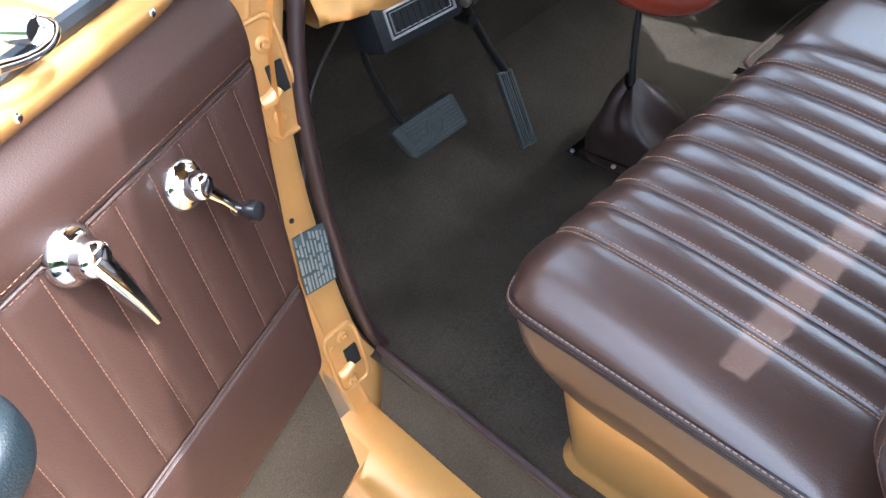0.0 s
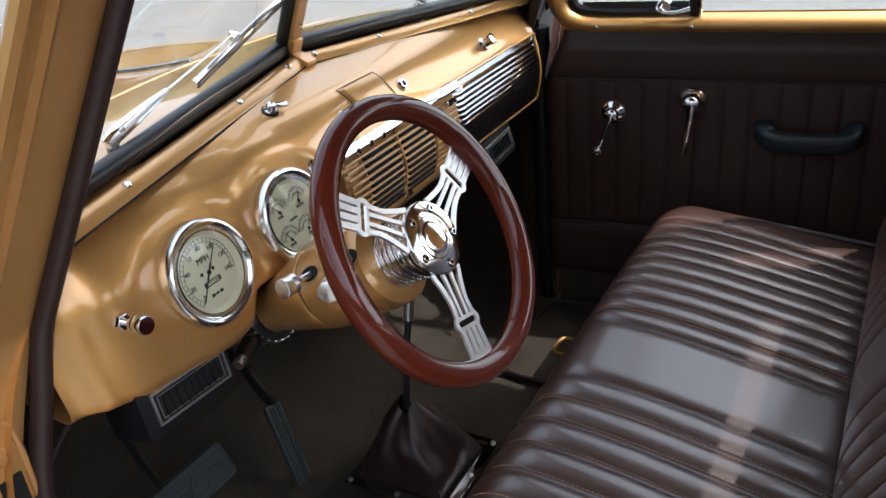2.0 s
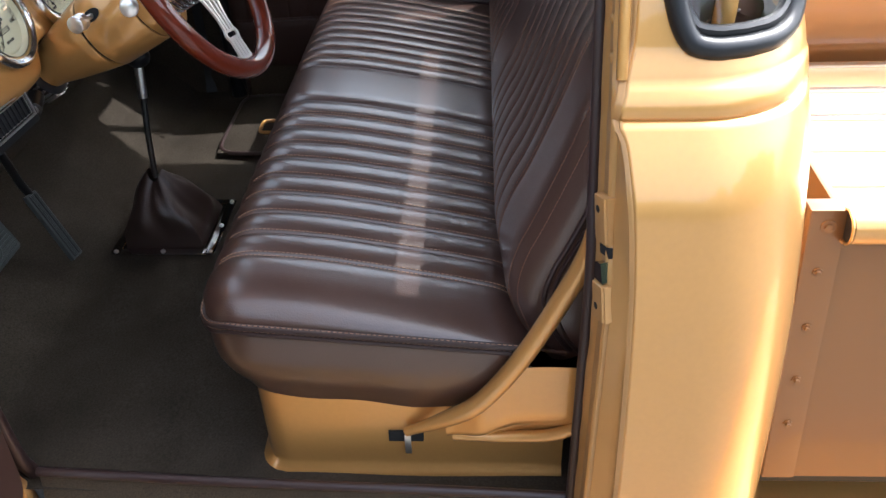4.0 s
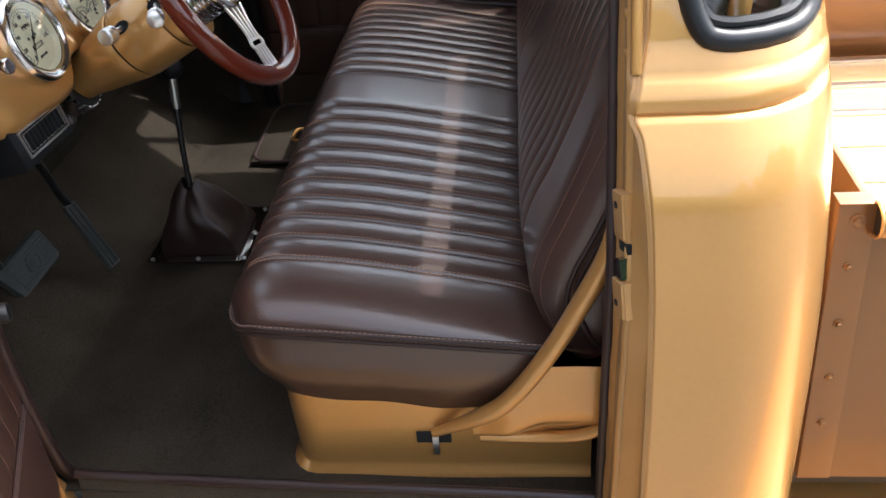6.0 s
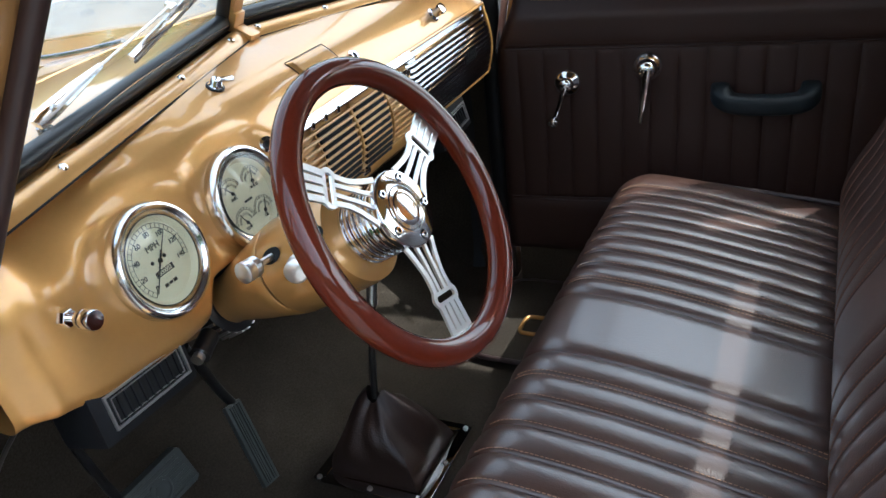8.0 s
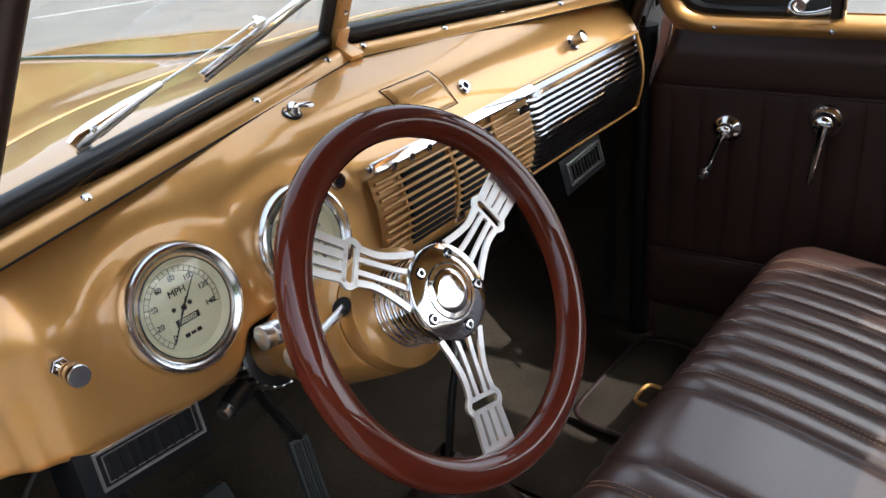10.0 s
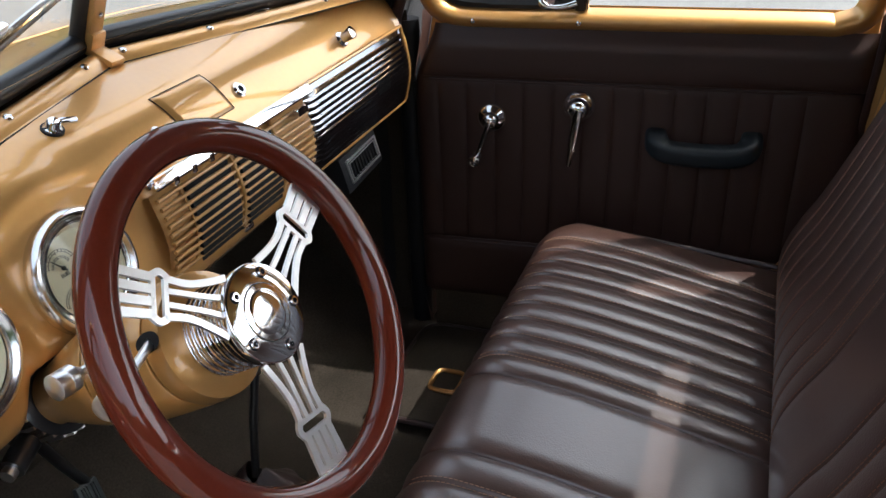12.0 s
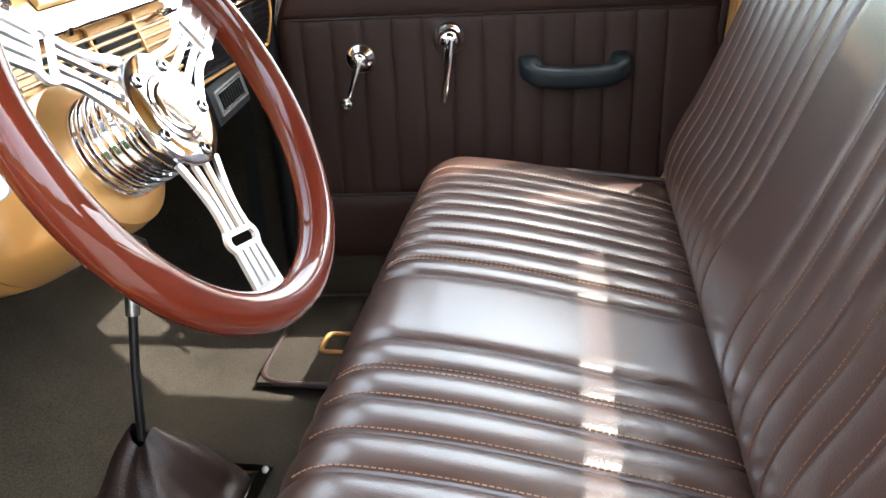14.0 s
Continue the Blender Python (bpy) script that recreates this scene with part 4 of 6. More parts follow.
for k in range(5):
    a = radians(56 + 72 * k)
    b = COL @ Matrix.Translation((0.0362 * math.cos(a), 0.0362 * math.sin(a), 0.0052))
    bm = bmesh.new()
    lathe(bm, [(0.0056, 0.0002), (0.0056, 0.0010), (0.0050, 0.0011)], b, 22)
    part("bolt_recess", bm, DARK, wheel)
    bm = bmesh.new()
    lathe(bm, [(0.0047, 0.0008), (0.0047, 0.0026), (0.0040, 0.0032), (0.0026, 0.0032), (0.0024, 0.0014)], b, 18)
    bolt = part("hub_bolt", bm, CHROME, wheel)
    bm = bmesh.new()
    lathe(bm, [(0.0024, 0.0015), (0.0002, 0.0015)], b, 6)
    part("bolt_socket", bm, DARK, bolt)
bm = bmesh.new()
prof = [(0.030, -0.062)]
for k in range(6):
    z0 = -0.060 + 0.0085 * k
    prof += [(0.0412, z0), (0.0422, z0 + 0.002), (0.0422, z0 + 0.005), (0.0385, z0 + 0.0065), (0.0385, z0 + 0.0078)]
prof += [(0.040, -0.008)]
lathe(bm, prof, COL, 56)
part("hub_adapter", bm, CHROME, wheel, "ribbed polished hub adapter")
SPOKE_ANGLES = (radians(21.5), radians(140), radians(258))
for a in SPOKE_ANGLES:
    sm = COL @ Matrix.Rotation(a, 4, "Z")
    bm = bmesh.new()
    dep = 0.0016

    def bar(pts, w):
        pts = spline([(x, y, 0) for x, y in pts], 10)
        out, back = [], []
        for i, p in enumerate(pts):
            d = (pts[min(i + 1, len(pts) - 1)] - pts[max(i - 1, 0)]).normalized()
            s = Vector((-d.y, d.x, 0)) * w
            out.append((p.x + s.x, p.y + s.y))
            back.append((p.x - s.x, p.y - s.y))
        for i in range(len(pts) - 1):
            prism(bm, [out[i], out[i + 1], back[i + 1], back[i]], dep, sm)

    for s in (-1, 1):
        bar([(0.040, 0.026 * s), (0.060, 0.019 * s), (0.080, 0.0145 * s), (0.100, 0.0155 * s)], 0.0031)
        bar([(0.036, 0.009 * s), (0.060, 0.0065 * s), (0.100, 0.0055 * s)], 0.0024)
    # clasp
    for r in (0.1005, 0.1125):
        bar([(r, -0.0185), (r, 0.0), (r, 0.0185)], 0.0022)
    for s in (-1, 1):
        bar([(0.099, 0.0165 * s), (0.1065, 0.0205 * s), (0.114, 0.0165 * s)], 0.0030)
    # four fingers to the rim
    for y in (-0.0150, -0.0050, 0.0050, 0.0150):
        bar([(0.112, y), (0.138, y * 1.08), (0.158, y * 1.12)], 0.0037)
    bar([(0.151, -0.0185), (0.151, 0.0), (0.151, 0.0185)], 0.0068)
    part("spoke", bm, ALU, wheel, "polished slotted metal spoke", smooth=False)

# ---- pedals, vent, wiring ----
brake = empty("brake_pedal", "black ribbed rubber brake pedal on a painted steel arm", "pedal", (0.42, 1.03, 0.2))
m = axes((0.404, 1.045, 0.206), (-0.04, -0.97, 0.25), (1, 0, 0.0))
bm = bmesh.new()
prism(bm, [(-0.078, 0.033), (-0.070, 0.036), (0.066, 0.036), (0.071, 0.032), (0.080, -0.029), (0.074, -0.034), (-0.050, -0.034), (-0.056, -0.030)], 0.008, m)
part("pedal_pad", bm, PEDAL, brake, "worn grey-black rubber pad")
for k in range(8):
    bm = bmesh.new()
    box(bm, (0.010 - 0.0022 * (k - 3.5), -0.0270 + 0.0077 * k, 0.0085), (0.116, 0.0034, 0.0040), m, 0.0010)
    part("tread_rib", bm, PEDAL, brake)
bm = bmesh.new()
tube(bm, spline([(0.362, 1.056, 0.222), (0.345, 1.060, 0.28), (0.318, 1.058, 0.40), (0.300, 1.035, 0.56)], 14), 0.012, 10, flat=0.5)
part("pedal_arm", bm, BLACK_METAL, brake)
bm = bmesh.new()
lathe(bm, [(0.021, 0.008), (0.021, 0.0115), (0.019, 0.0125), (0.0165, 0.0125), (0.0160, 0.0110)], m @ Matrix.Translation((0.010, 0, 0)), 28)
lathe(bm, [(0.0125, 0.0100), (0.0125, 0.0122), (0.0090, 0.0128)], m @ Matrix.Translation((0.010, 0, 0)), 6)
part("pad_emblem", bm, PEDAL, brake, "round raised emblem in the pad's tread")
accel = empty("accelerator_pedal", "long black ribbed accelerator pedal on a steel rod", "pedal", (0.62, 1.04, 0.12))
m = axes((0.626, 1.040, 0.122), (0.10, -0.88, 0.43), (0.935, 0.20, -0.29))
bm = bmesh.new()
box(bm, (0, 0, 0), (0.042, 0.160, 0.010), m, 0.004)
part("pedal_pad", bm, PEDAL, accel, "ribbed grey-black rubber pad")
for x in (-0.013, -0.008, -0.003, 0.006, 0.011):
    bm = bmesh.new()
    box(bm, (x, 0, 0.0060), (0.0030, 0.150, 0.006), m, 0.0010)
    part("tread_rib", bm, PEDAL, accel)
bm = bmesh.new()
tube(bm, spline([(0.645, 1.078, 0.190), (0.622, 1.075, 0.235), (0.590, 1.064, 0.30), (0.560, 1.060, 0.37)], 12), 0.0085, 10)
part("pedal_rod", bm, BLACK_METAL, accel)
bm = bmesh.new()
tube(bm, [(0.558, 1.085, 0.352), (0.558, 1.045, 0.350)], 0.012, 12)
part("rod_pivot", bm, BLACK_METAL, accel)

for place, turn in (((0.279, 0.830, 0.549), -0.06), ((1.200, 0.846, 0.520), 0.06)):
    vent = empty("air_vent", "black plastic under-dash air vent with thin chrome outline", "air vent", place, group="air vents under the dash")
    m = axes(place, (0, -0.97, 0.22), (1, 0, turn))
    bm = bmesh.new()
    box(bm, (-0.004, 0.0, -0.030), (0.146, 0.066, 0.070), m, 0.008)
    part("housing", bm, BLACK, vent)
    bm = bmesh.new()
    for s in (1, -1):
        box(bm, (0, 0.0190 * s, 0.0065), (0.116, 0.0030, 0.003), m, 0.0006)
        box(bm, (0.058 * s, 0, 0.0065), (0.0030, 0.041, 0.003), m, 0.0006)
        box(bm, (0, 0.0140 * s, 0.0065), (0.102, 0.0010, 0.002), m)
        box(bm, (0.051 * s, 0, 0.0065), (0.0010, 0.029, 0.002), m)
    part("chrome_outline", bm, ALU, vent, "thin bright outline")
    bm = bmesh.new()
    box(bm, (0, 0, 0.0045), (0.102, 0.028, 0.003), m)
    part("vent_mouth", bm, DARK, vent)
    for k in range(9):
        bm = bmesh.new()
        box(bm, (-0.044 + 0.011 * k, 0, 0.0055), (0.0020, 0.027, 0.007), m)
        part("fin", bm, BLACK, vent)
for k, pts in enumerate((((0.40, 0.93, 0.54), (0.36, 0.98, 0.46), (0.42, 1.03, 0.44), (0.53, 1.06, 0.50), (0.56, 1.0, 0.56)),
                         ((0.55, 0.98, 0.50), (0.62, 1.06, 0.43), (0.70, 1.12, 0.46), (0.74, 1.15, 0.56)),
                         ((0.10, 1.05, 0.16), (0.16, 1.10, 0.24), (0.24, 1.12, 0.36), (0.30, 1.05, 0.48)))):
    bm = bmesh.new()
    tube(bm, spline(pts, 24), 0.0035, 8)
    thing("wire", bm, mat("grey_cable", (0.09, 0.08, 0.075), 0.5) if k == 0 else bpy.data.materials["grey_cable"], "loose grey cable hanging under the dash", "cable", group="cables under the dash")

# ---- gear lever ----
shifter = empty("gear_shifter", "floor gear shifter with folded brown leather boot and chrome frame", "gear lever", (0.785, 0.855, 0))
BX0, BX1, BY0, BY1 = 0.694, 0.884, 0.752, 0.952
bm = bmesh.new()


def boot(u, v):
    a = 2 * math.pi * u
    c, s = math.cos(a), math.sin(a)
    k = 1 / max(abs(c), abs(s))
    sq = Vector((c * k, s * k))
    rd = Vector((c, s))
    t = v ** 0.85
    w = sq.lerp(rd, smooth01(v * 1.4))
    rx = 0.084 * (1 - t) + 0.016 * t + 0.022 * math.sin(math.pi * v) * 1.2
    fold = 1 + (0.10 * math.sin(5 * a + 3 * v) + 0.07 * math.sin(3 * a - 4 * v + 1) + 0.05 * math.sin(11 * a + 6 * v) * v) * smooth01(v * 2) * (1 - 0.4 * v)
    cx, cy = (BX0 + BX1) / 2 - 0.012 * t, (BY0 + BY1) / 2 + 0.01 * t
    return Vector((cx + w.x * rx * fold, cy + w.y * rx * fold * 1.05, 0.006 + 0.150 * v + 0.012 * math.sin(2 * a + 5 * v) * v))


loft(bm, boot, 96, 40, close_u=True)
part("boot", bm, BOOT, shifter, "creased dark brown leather boot")
bm = bmesh.new()
for x, y, sx, sy in ((0.789, BY0 - 0.006, 0.215, 0.022), (0.789, BY1 + 0.006, 0.215, 0.022), (BX0 - 0.006, 0.852, 0.022, 0.20), (BX1 + 0.006, 0.852, 0.022, 0.20)):
    box(bm, (x, y, 0.007), (sx, sy, 0.004), None, 0.0015)
frame_plate = part("boot_frame", bm, CHROME, shifter, "polished chrome retaining frame")
for x in (BX0 - 0.006, 0.789, BX1 + 0.006):
    for y in (BY0 - 0.006, 0.852, BY1 + 0.006):
        if (x, y) != (0.789, 0.852):
            bm = bmesh.new()
            lathe(bm, [(0.0055, 0.008), (0.0055, 0.010), (0.004, 0.0125), (0.001, 0.0132)], pose(x, y, 0), 14)
            part("screw", bm, ALU, frame_plate)
bm = bmesh.new()
tube(bm, spline([(0.772, 0.862, 0.150), (0.790, 0.862, 0.24), (0.815, 0.862, 0.32)], 10), 0.0065, 12)
part("lever", bm, BLACK_METAL, shifter, "black steel lever")
bm = bmesh.new()
tube(bm, [(0.815, 0.862, 0.32), (0.822, 0.862, 0.345), (0.834, 0.862, 0.385)], 0.0095, 14)
part("collar", bm, ALU, shifter)
bm = bmesh.new()
lathe(bm, [(0.012, 0.0), (0.022, 0.008), (0.026, 0.022), (0.022, 0.036), (0.010, 0.042)], axes((0.834, 0.862, 0.382), (0.25, 0, 1)), 28)
part("shift_knob", bm, BLACK, shifter, "black ball knob with chrome ring")

# ---- passenger floor mat and brass clip ----
bm = bmesh.new()
box(bm, (1.285, 0.66, 0.010), (0.34, 0.36, 0.010), None, 0.004)
floor_mat = thing("floor_mat", bm, CARPET, "dark floor mat with bound edge in the passenger footwell", "floor mat")
bm = bmesh.new()
loop = [(1.285 + 0.17 * math.copysign(abs(math.cos(w)) ** 0.25, math.cos(w)), 0.66 + 0.18 * math.copysign(abs(math.sin(w)) ** 0.25, math.sin(w)), 0.013) for w in np.linspace(0, 2 * math.pi, 60)[:-1]]
tube(bm, loop, 0.006, 8, closed=True)
part("mat_binding", bm, PIPING, floor_mat)
bm = bmesh.new()
loop = [(1.252 + 0.034 * math.copysign(abs(math.cos(w)) ** 0.4, math.cos(w)), 0.719 + 0.030 * math.copysign(abs(math.sin(w)) ** 0.4, math.sin(w)), 0.019) for w in np.linspace(0, 2 * math.pi, 32)[:-1]]
tube(bm, loop, 0.005, 8, closed=True)
thing("floor_clip", bm, GOLD, "small gold painted metal loop on the footwell floor", "clip")

# ---- bench seat ----
SX0, SX1, RC = 0.072, 1.412, 0.075
VALLEYS = [0.194 + 0.0565 * k for k in range(9)] + [0.704, 0.871] + [0.918 + 0.0493 * k for k in range(9)]
BACK_VALLEYS = [0.262 + 0.0480 * k for k in range(9)] + VALLEYS[9:]
DOUBLE = (VALLEYS[0], VALLEYS[8], VALLEYS[11], VALLEYS[19])


def puff(x, lines=VALLEYS):
    """Rise of the padding between stitched valleys, 0 in a valley."""
    if x <= lines[0]:
        return bulge(lines[0] - x, 0.035)
    if x >= lines[-1]:
        return bulge(x - lines[-1], 0.035)
    for a, b in zip(lines, lines[1:]):
        if x <= b:
            d = min(x - a, b - x)
            return bulge(d, min(0.030, (b - a) / 2))
    return 1.0


def seam_z(y):
    return 0.295 + 0.10 * (y - 0.10) - 0.024 * smooth01((y - 0.485) / 0.063)


def valley_z(y):
    """Height of the stitched valleys, falling towards the backrest."""
    return curve(y, [(0.02, 0.235), (0.07, 0.263), (0.10, 0.285), (0.12, 0.297), (0.145, 0.304), (0.20, 0.317), (0.26, 0.329), (0.32, 0.341), (0.39, 0.353), (0.47, 0.361), (0.55, 0.362)])


def cushion_top(x, s):
    """s from 0 at the front seam to 1 at the back."""
    y = 0.548 - 0.52 * s
    px = x
    cut = RC - math.sqrt(max(0.0, RC * RC - max(0.0, y - (0.548 - RC)) ** 2))
    if x < VALLEYS[0]:
        x = SX0 + cut + (x - SX0) * (VALLEYS[0] - SX0 - cut) / (VALLEYS[0] - SX0)
    elif x > VALLEYS[-1]:
        x = SX1 - cut - (SX1 - x) * (SX1 - VALLEYS[-1] - cut) / (SX1 - VALLEYS[-1])
    d_end = min(px - SX0, SX1 - px)
    e = bulge(d_end, 0.075) * bulge(0.548 - y, 0.070)
    sag = 0.002 * math.sin(3 * x + 1) * smooth01(e)
    rise = valley_z(y) + 0.0092 - seam_z(y)
    h = e * (rise - 0.0092 + 0.0092 * puff(px)) + sag * e
    front = 0.006 * puff(px) * (1 - smooth01((0.548 - y) / 0.05)) * smooth01(d_end / 0.04)
    return Vector((x, y + front, seam_z(y) + h - 0.009 * smooth01((x - 1.05) / 0.35)))


def cushion_xs():
    xs = set(np.linspace(SX0, SX1, 300)) | set(VALLEYS) | {v + d for v in VALLEYS + BACK_VALLEYS for d in (-0.004, -0.0015, 0.0015, 0.004)}
    xs |= {SX0 + 0.075 * (1 - math.cos(math.pi / 2 * k / 14)) for k in range(15)} | {SX1 - 0.075 * (1 - math.cos(math.pi / 2 * k / 14)) for k in range(15)}
    return sorted(x for x in xs if SX0 <= x <= SX1)


seat = empty("bench_seat", "dark brown pleated leather bench seat on a gold base", "car seat", (0.77, 0.28, 0))
XS = cushion_xs()
bm = bmesh.new()
SS = [0.16 * (1 - math.cos(math.pi / 2 * k / 16)) for k in range(16)] + list(np.linspace(0.16, 1.0, 30))
loft(bm, lambda u, v: cushion_top(XS[round(u * (len(XS) - 1))], SS[round(v * (len(SS) - 1))]), len(XS) - 1, len(SS) - 1)
part("cushion", bm, LEATHER, seat, "pleated brown leather cushion")

# boxing below the seam: near end, front and far end as one band


def band(u, inset):
    """Plan of the cushion's edge, from the back of the near end round the front to the far end."""
    x0, x1, yf, yb = SX0 + inset, SX1 - inset, 0.548 - inset * 0.9, 0.095
    side, arc, front = (yf - RC - yb), RC * math.pi / 2, (x1 - x0 - 2 * RC)
    total = 2 * side + 2 * arc + front
    s = u * total
    if s < side:
        return x0, yb + s
    s -= side
    if s < arc:
        w = s / RC
        return x0 + RC * (1 - math.cos(w)), yf - RC + RC * math.sin(w)
    s -= arc
    if s < front:
        return x0 + RC + s, yf
    s -= front
    if s < arc:
        w = s / RC
        return x1 - RC + RC * math.sin(w), yf - RC + RC * math.cos(w)
    return x1, yf - RC - (s - arc)


def boxing(u, v):
    inset = -0.004 * math.sin(math.pi * min(1, v * 1.6)) + 0.050 * (0.4 * v + 0.6 * smooth01((v - 0.25) / 0.75))
    x, y = band(u, inset)
    low = 0.060 + 0.13 * max(0, y - 0.25)
    x_wrinkle = 0.0015 * math.sin(40 * y + 9 * x) * v
    return Vector((x + x_wrinkle, y, seam_z(y) - 0.004 + (low - seam_z(y)) * v))


bm = bmesh.new()
loft(bm, boxing, 160, 20)
part("boxing", bm, LEATHER, seat, "plain brown leather side band")
for dz, dr in ((0.001, 0.0052), (-0.0095, 0.0042)):
    bm = bmesh.new()
    tube(bm, [Vector((*band(u, -0.002), 0)) + Vector((0, 0, seam_z(band(u, 0)[1]) + dz)) for u in np.linspace(0, 1, 150)], dr, 8)
    part("welt", bm, PIPING, seat, "rolled leather welt")


# backrest
BACK = spline([(0, 0.070, 0.225), (0, 0.097, 0.262), (0, 0.114, 0.300), (0, 0.125, 0.342), (0, 0.120, 0.385), (0, 0.103, 0.430), (0, 0.079, 0.478), (0, 0.046, 0.56), (0, 0.008, 0.66), (0, -0.034, 0.745), (0, -0.075, 0.795),
               (0, -0.115, 0.812), (0, -0.150, 0.798), (0, -0.172, 0.75)], 100)
BX_0, BX_1 = 0.096, 1.418


def back_point(x, v, lift=0.0):
    s = v * (len(BACK) - 1)
    k = min(int(s), len(BACK) - 2)
    p = BACK[k].lerp(BACK[k + 1], s - k)
    d = (BACK[min(k + 2, len(BACK) - 1)] - BACK[max(k - 1, 0)]).normalized()
    n = Vector((0, d.z, -d.y))
    d_end = min(x - BX_0, BX_1 - x)
    e = bulge(d_end, 0.06) if x < MID else bulge(d_end, 0.09)
    amp = 0.0075 * smooth01((0.97 - v) / 0.08) * (0.22 + 0.78 * smooth01((v - 0.10) / 0.42))
    worn = 0.016 * (1 - smooth01((x - 0.12) / 0.24)) * (1 - smooth01((v - 0.15) / 0.35))      # foot pressed back at the driver's end
    return Vector((x, p.y - worn, p.z)) + n * ((e - 1) * 0.052 + e * amp * (puff(x, BACK_VALLEYS) - 1) + lift)


bm = bmesh.new()
XB = [BX_0 + 0.06 * (1 - math.cos(math.pi / 2 * k / 12)) for k in range(12)] + [x for x in XS if BX_0 + 0.06 <= x <= BX_1 - 0.09] + [BX_1 - 0.09 * (1 - math.cos(math.pi / 2 * k / 12)) for k in range(12)][::-1]
loft(bm, lambda u, v: back_point(XB[round(u * (len(XB) - 1))], v), len(XB) - 1, 60)
part("backrest", bm, LEATHER, seat, "pleated brown leather backrest")
for x, s in ((BX_0, -1), (BX_1, 1)):
    bm = bmesh.new()

    def flank(u, v):
        p = back_point(x, u * 0.92)
        return Vector((p.x + s * 0.004 * math.sin(math.pi * v), p.y - (p.y + 0.15 + 0.02 * u) * v * 0.95, p.z - 0.02 * v))

    loft(bm, flank, 40, 10)
    part("back_flank", bm, LEATHER, seat)
    bm = bmesh.new()
    tube(bm, [back_point(x, u) + Vector((s * 0.001, 0, 0)) for u in np.linspace(0.02, 0.95, 70)], 0.0038, 8)
    part("welt", bm, PIPING, seat, "rolled leather welt")
    bm = bmesh.new()
    tube(bm, [back_point(x, u) + Vector((s * 0.002, -0.011, 0)) for u in np.linspace(0.02, 0.95, 70)], 0.0028, 8)
    part("welt", bm, PIPING, seat, "rolled leather welt")
bm = bmesh.new()
loft(bm, lambda u, v: (BX_0 + (BX_1 - BX_0) * u, -0.150 - 0.022 * v, 0.20 + 0.56 * v), 10, 8)
part("back_panel", bm, LEATHER, seat)


# stitches as short raised dashes of thread
def stitch_row(bm, curve, step=0.0078, dash=0.0048, w=0.0006):
    acc, last = 0.0, curve[0]
    pts = [curve[0]]
    for p in curve[1:]:
        while (p - last).length + acc >= step:
            t = (step - acc) / (p - last).length
            last = last.lerp(p, t)
            pts.append(last.copy())
            acc = 0.0
        acc += (p - last).length
        last = p
    for a, b in zip(pts, pts[1:]):
        d = (b - a).normalized()
        box(bm, (0, 0, 0), (dash, 2 * w, 2 * w), axes((a + b) / 2, d.orthogonal(), d))


bm = bmesh.new()
for x in VALLEYS:
    offs = (-0.0045, 0.0045) if any(abs(x - d) < 1e-6 for d in DOUBLE) else (0.0050,)
    for o in offs:
        if x in VALLEYS[9:11]:
            continue
        stitch_row(bm, [cushion_top(x + o, s) + Vector((0, 0, 0.0012)) for s in np.linspace(0.03, 0.86, 60)], step=0.0066, dash=0.0044, w=0.0006)
part("cushion_stitching", bm, THREAD, seat, "tan thread stitching", smooth=False)
bm = bmesh.new()
for x in BACK_VALLEYS:
    offs = (-0.0045, 0.0045) if x in (BACK_VALLEYS[0], BACK_VALLEYS[8], *DOUBLE) else (0.0035,)
    for o in offs:
        stitch_row(bm, [back_point(x + o, v, 0.0004) for v in np.linspace(0.14, 0.86, 60)], step=0.0066, dash=0.0044, w=0.0005)
part("back_stitching", bm, THREAD_DIM, seat, "brown thread stitching", smooth=False)
bm = bmesh.new()
for o in (0.016, 0.034):
    stitch_row(bm, [back_point(BX_0 + o, v, 0.0006) for v in np.linspace(0.06, 0.86, 70)], step=0.0066, dash=0.0044, w=0.0005)
part("edge_stitching", bm, THREAD_DIM, seat, "brown thread stitching", smooth=False)
bm = bmesh.new()
for dz in (0.0065, -0.0045):
    stitch_row(bm, [Vector((*band(u, -0.0035), 0)) + Vector((0, 0, seam_z(band(u, 0)[1]) + dz)) for u in np.linspace(0, 0.62, 160)], w=0.0005)
part("welt_stitching", bm, THREAD, seat, "tan thread stitching", smooth=False)

# gold base
bm = bmesh.new()


def pedestal(u, v):
    x0, x1, yf, yb, r = 0.100, 1.44, 0.50, 0.02, 0.05
    side, arc, front = yf - r - yb, r * math.pi / 2, x1 - x0 - 2 * r
    s = u * (2 * side + 2 * arc + front)
    if s < side:
        x, y = x0, yb + s
    elif s < side + arc:
        w = (s - side) / r
        x, y = x0 + r * (1 - math.cos(w)), yf - r + r * math.sin(w)
    elif s < side + arc + front:
        x, y = x0 + r + (s - side - arc), yf
    elif s < side + 2 * arc + front:
        w = (s - side - arc - front) / r
        x, y = x1 - r + r * math.sin(w), yf - r + r * math.cos(w)
    else:
        x, y = x1, yf - r - (s - side - 2 * arc - front)
    flare = 0.012 * (1 - smooth01(v / 0.10))
    cx = MID
    return Vector((x - flare * (1 if x < cx else -1) * (abs(x - cx) > 0.5), y + flare * (y > 0.4), -0.002 + 0.20 * v))


